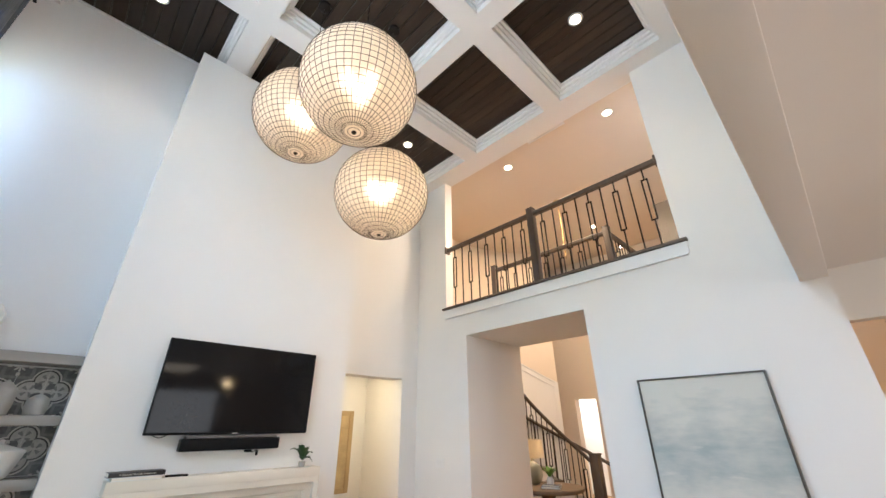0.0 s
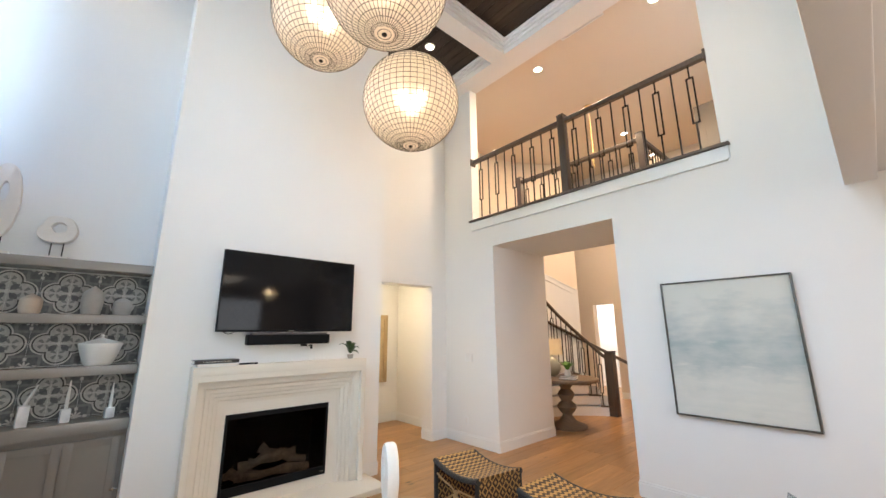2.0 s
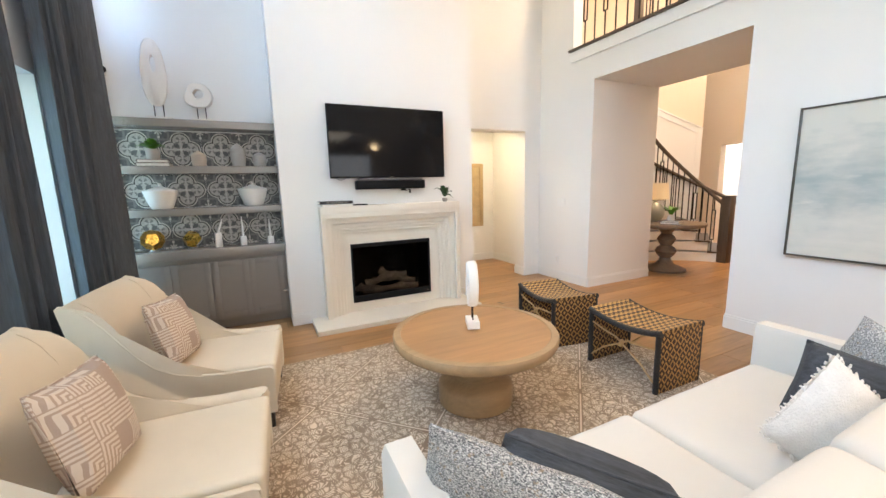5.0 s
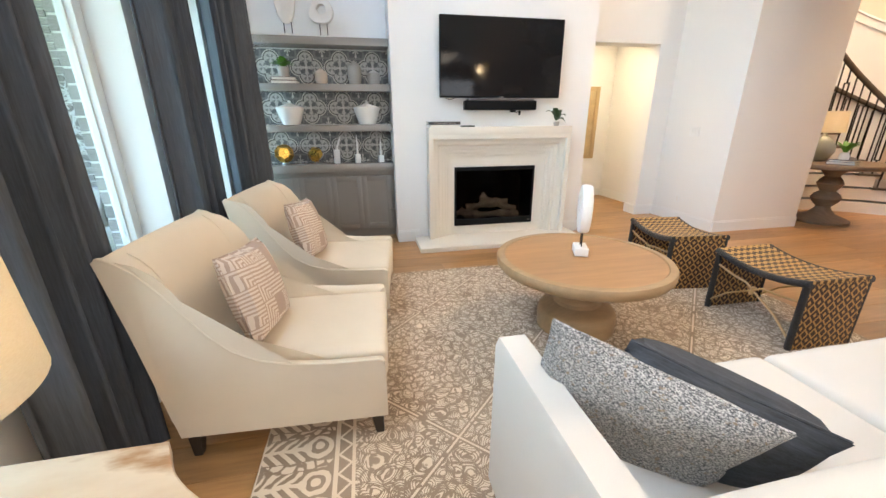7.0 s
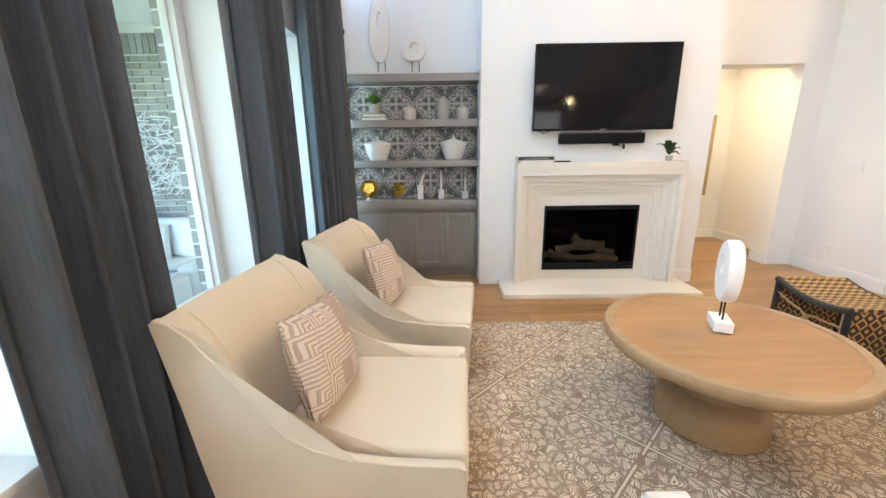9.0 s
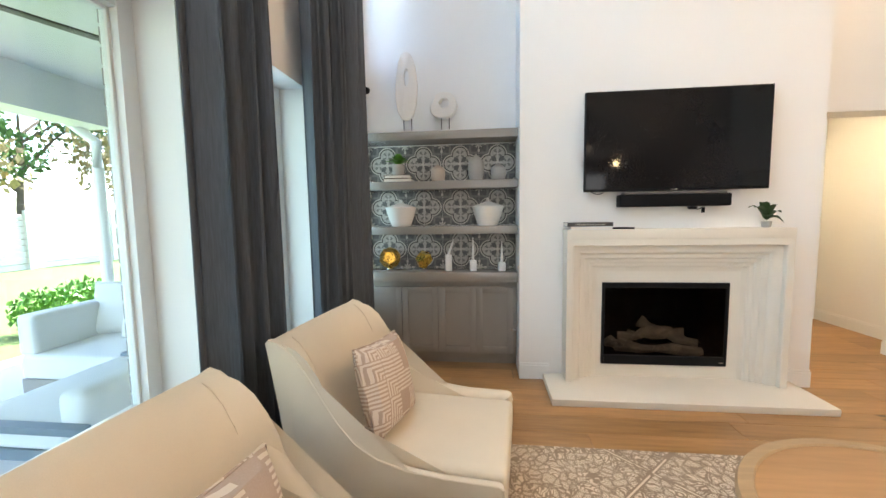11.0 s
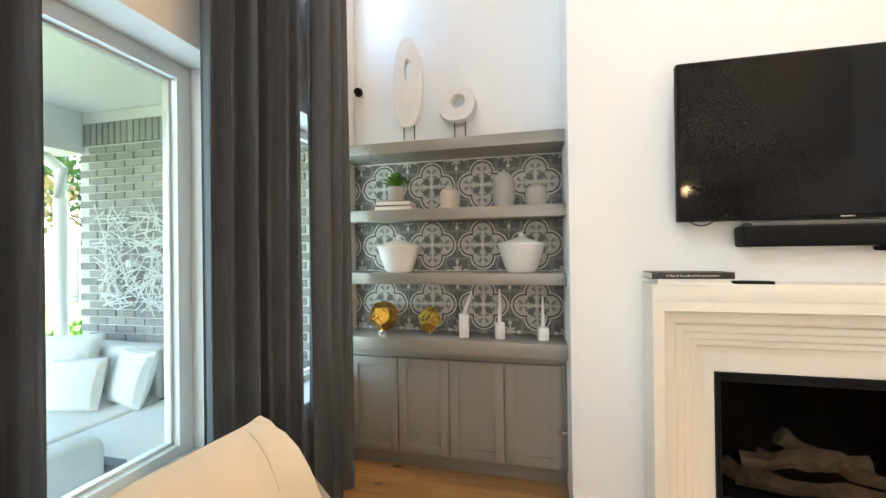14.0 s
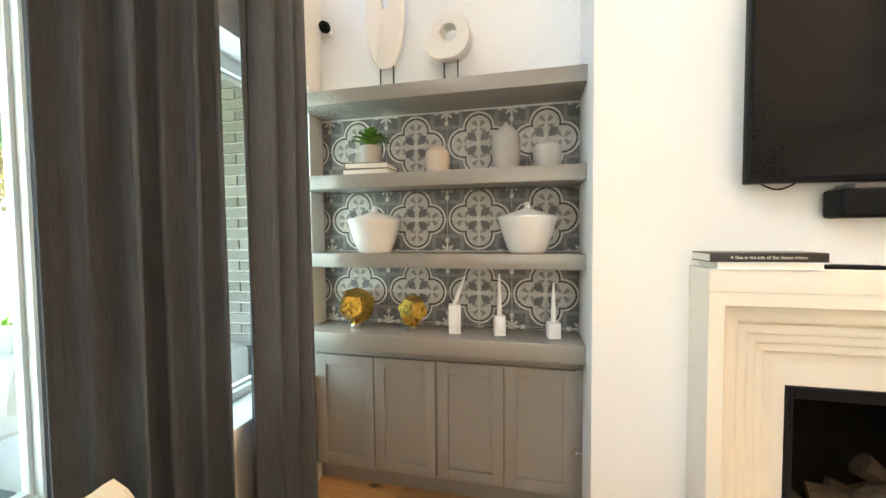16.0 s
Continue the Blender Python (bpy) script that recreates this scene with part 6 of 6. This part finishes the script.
# fence, shrubs, trees
fn = thing("fence", pose(0, 0, 0), "pale horizontal-board garden fence", "fence")
for k in range(9):
    z = -0.17 + 0.2 * k
    bm = bmesh.new()
    box(bm, (-30, -15.05, z + 0.01), (14, -15.0, z + 0.19), 0.005, 1)
    part("board", bm, SHINGLE, fn)
for k in range(16):
    part("post", boxes(((-30 + 2.8 * k, -14.99, -0.17), (-29.9 + 2.8 * k, -14.89, 1.75))), SHINGLE, fn)


def leaf_cloud(bm, c, r, n, size, rnd, squash=0.8):
    for _ in range(n):
        d = Vector((rnd.gauss(0, 1), rnd.gauss(0, 1), rnd.gauss(0, 1))).normalized() * r * rnd.random() ** 0.4
        d.z *= squash
        p = Vector(c) + d
        e = Euler((rnd.uniform(0, 6), rnd.uniform(0, 6), rnd.uniform(0, 6))).to_matrix()
        s = size * rnd.uniform(0.6, 1.4)
        q = [bm.verts.new(p + e @ Vector(v)) for v in ((-s, 0, 0), (0, -s * 0.55, 0.1 * s), (s, 0, 0), (0, s * 0.55, 0.1 * s))]
        bm.faces.new(q)


def tree(x, y, h, spread, mat, seed, label, n=1500):
    rnd = random.Random(seed)
    t = thing("tree", pose(x, y, -0.17), label, "tree")
    bm = bmesh.new()
    tube(bm, [(0.1 * math.sin(s), 0.08 * math.cos(s * 1.3), h * 0.6 * s / 5) for s in range(6)], [0.18 * (1 - 0.13 * s) for s in range(6)], 9)
    tips = []
    for k in range(9):
        a, z = k * 2.4, h * rnd.uniform(0.3, 0.6)
        tip = Vector((math.cos(a) * spread * rnd.uniform(0.5, 0.9), math.sin(a) * spread * rnd.uniform(0.5, 0.9), z + h * rnd.uniform(0.12, 0.4)))
        tube(bm, [(0, 0, z), tip * 0.5 + Vector((0, 0, z * 0.55)), tip], [0.07, 0.045, 0.015], 6)
        tips.append(tip)
    part("trunk", bm, BARK, t)
    bm = bmesh.new()
    for tip in tips + [Vector((0, 0, h * 0.85))]:
        leaf_cloud(bm, tip, spread * 0.5, n // 10, 0.13, rnd)
    part("crown", bm, mat, t, smooth=False)


tree(-6.2, -17.5, 8.0, 3.0, CROWN, 1, "green broadleaf tree behind the garden fence", 4000)
tree(-10.5, -19, 8.5, 3.4, CROWN, 2, "green broadleaf tree behind the garden fence", 4000)
tree(-4.6, -13.3, 4.0, 1.5, CROWN_DRY, 3, "small half-bare ornamental tree in the garden", 700)
tree(-14, -16.5, 6.5, 3.0, CROWN_DRY, 4, "yellowing tree behind the garden fence", 3000)
tree(-1.5, -18, 7.5, 3.2, CROWN, 5, "green broadleaf tree behind the garden fence", 4000)
tree(4.0, -18, 8, 3.4, CROWN, 6, "green broadleaf tree behind the garden fence", 3500)
for x, y in ((-1.5, -6.4), (-2.4, -6.9), (0.4, -6.2)):
    rnd = random.Random(int(x * 10))
    s = thing("shrub", pose(x, y, -0.17), "low bright green garden shrub", "shrub", "garden shrubs")
    bm = bmesh.new()
    leaf_cloud(bm, (0, 0, 0.3), 0.42, 900, 0.04, rnd, 0.75)
    part("leaves", bm, LEAF, s, smooth=False)
    part("stem", tube(bmesh.new(), [(0, 0, 0), (0.02, 0, 0.3)], [0.03, 0.015], 6), BARK, s)

# ---- pieces: brick courses, tiles, floor boards ----
built("wall_brick", boxes(((-3.4, -4.10, -0.17), (-0.500, -1.66, 2.80))), MORTAR)
brick_wall = bpy.data.objects["wall_brick"]


def brick_mesh(w, h, seed):
    rnd = random.Random(seed)
    bm = bmesh.new()
    box(bm, (0, 0, 0), (0.018, w, h), 0.003, 1)
    for v in bm.verts:
        v.co += Vector((rnd.uniform(-0.001, 0.001), rnd.uniform(-0.001, 0.001), rnd.uniform(-0.001, 0.001)))
    return mesh_of("brick", bm, BRICK, False)


BW, BH, MJ = 0.194, 0.057, 0.011
kinds = [brick_mesh(BW, BH, k) for k in range(4)]
upright = brick_mesh(BH, BW, 9)
rest = bmesh.new()
zc, row = -0.15, 0
while zc + BH < 2.42:
    y = -4.10 + (0 if row % 2 else -0.1)
    while y + BW < -1.66:
        if y >= -4.11:
            if zc > 0.50 and y < -2.35:
                o = new("brick", kinds[(row * 7 + int(y * 50)) % 4])
                o.parent, o.matrix_basis = brick_wall, pose(-0.503, y, zc)
            else:
                box(rest, (-0.503, y, zc), (-0.485, y + BW, zc + BH))
        y += BW + MJ
    zc, row = zc + BH + MJ, row + 1
y = -4.10
while y + BH < -1.66:
    o = new("brick", upright)
    o.parent, o.matrix_basis = brick_wall, pose(-0.503, y, zc + 0.005)
    y += BH + MJ
tagged(part("brick_courses", rest, BRICK, brick_wall, smooth=False), kind="stuff")

tiles = tagged(new("tile_backsplash"), "grey and ivory quatrefoil cement-tile backsplash", "backsplash", kind="structure")
part("grout", boxes(((-0.411, WY, 0.866), (-0.404, 0.0, 2.02))), MORTAR, tiles)
P2 = TILE_P / 2
for (z0, z1), zc in zip(((1.665, 2.013), (1.271, 1.593), (0.867, 1.199)), TILE_Z):
    for j in (-2, -1, 0, 1):
        a, b = max(zc + j * P2 + 0.001, z0), min(zc + (j + 1) * P2 - 0.001, z1)
        if b - a < 0.012: continue
        for i in range(-10, 4):
            c, d = max(TILE_Y + i * P2 + 0.001, WY), min(TILE_Y + (i + 1) * P2 - 0.001, -0.001)
            if d - c < 0.012: continue
            o = new("tile", mesh_of("tile", box(bmesh.new(), (0, 0, 0), (0.006, d - c, b - a), 0.0012, 1), TILE, False))
            o.parent, o.matrix_basis = tiles, pose(-0.406, c, a)

floor = built("floor", boxes(((-3.4, -1.66, -0.30), (9.2, 12, -0.004))), AGED)
PW = 0.19
rnd = random.Random(12)
cache = {}
fv, ff = [], []
x, k = -3.4, 0
while x < 9.0:
    y = -1.66 - rnd.uniform(0, 1.2)
    while y < 10.8:
        L = rnd.choice((1.1, 1.4, 1.7, 2.0))
        y0, y1 = max(y, -1.66), min(y + L, 10.8)
        if y1 - y0 > 0.05:
            if -0.65 < x < 4.3 and y0 < 5.2:
                key = round(y1 - y0, 2)
                if key not in cache:
                    bm = bmesh.new()
                    box(bm, (0.0008, 0.0008, -0.01), (PW - 0.0008, key - 0.0008, 0), 0.0015, 1)
                    cache[key] = mesh_of("plank", bm, OAK, False)
                o = new("plank", cache[key])
                o.parent, o.matrix_basis = floor, pose(x, y0, 0)
            else:
                n = len(fv)
                fv += [(x + 0.001, y0 + 0.001, 0), (x + PW - 0.001, y0 + 0.001, 0), (x + PW - 0.001, y1 - 0.001, 0), (x + 0.001, y1 - 0.001, 0)]
                ff.append((n, n + 1, n + 2, n + 3))
        y += L
    x += PW
me = bpy.data.meshes.new("floor_boards")
me.from_pydata(fv, [], ff)
me.materials.append(OAK)
fo = new("floor_boards", me)
fo.parent = floor
tagged(fo, kind="stuff")


# brick returns outside the window openings
return_mesh = mesh_of("brick", box(bmesh.new(), (-0.10, -0.034, 0.0), (0.0, 0.030, 0.064), 0.003, 1), BRICK, False)
for a in (0.755, 1.765):
    lining = built("brick_return", boxes(((a - 0.10, -1.724, 0.50), (a - 0.005, -1.665, 2.19))), MORTAR)
    for k in range(22):
        ob = new("brick", return_mesh)
        ob.parent = lining
        ob.matrix_basis = pose(a, -1.696, 0.505 + 0.076 * k)
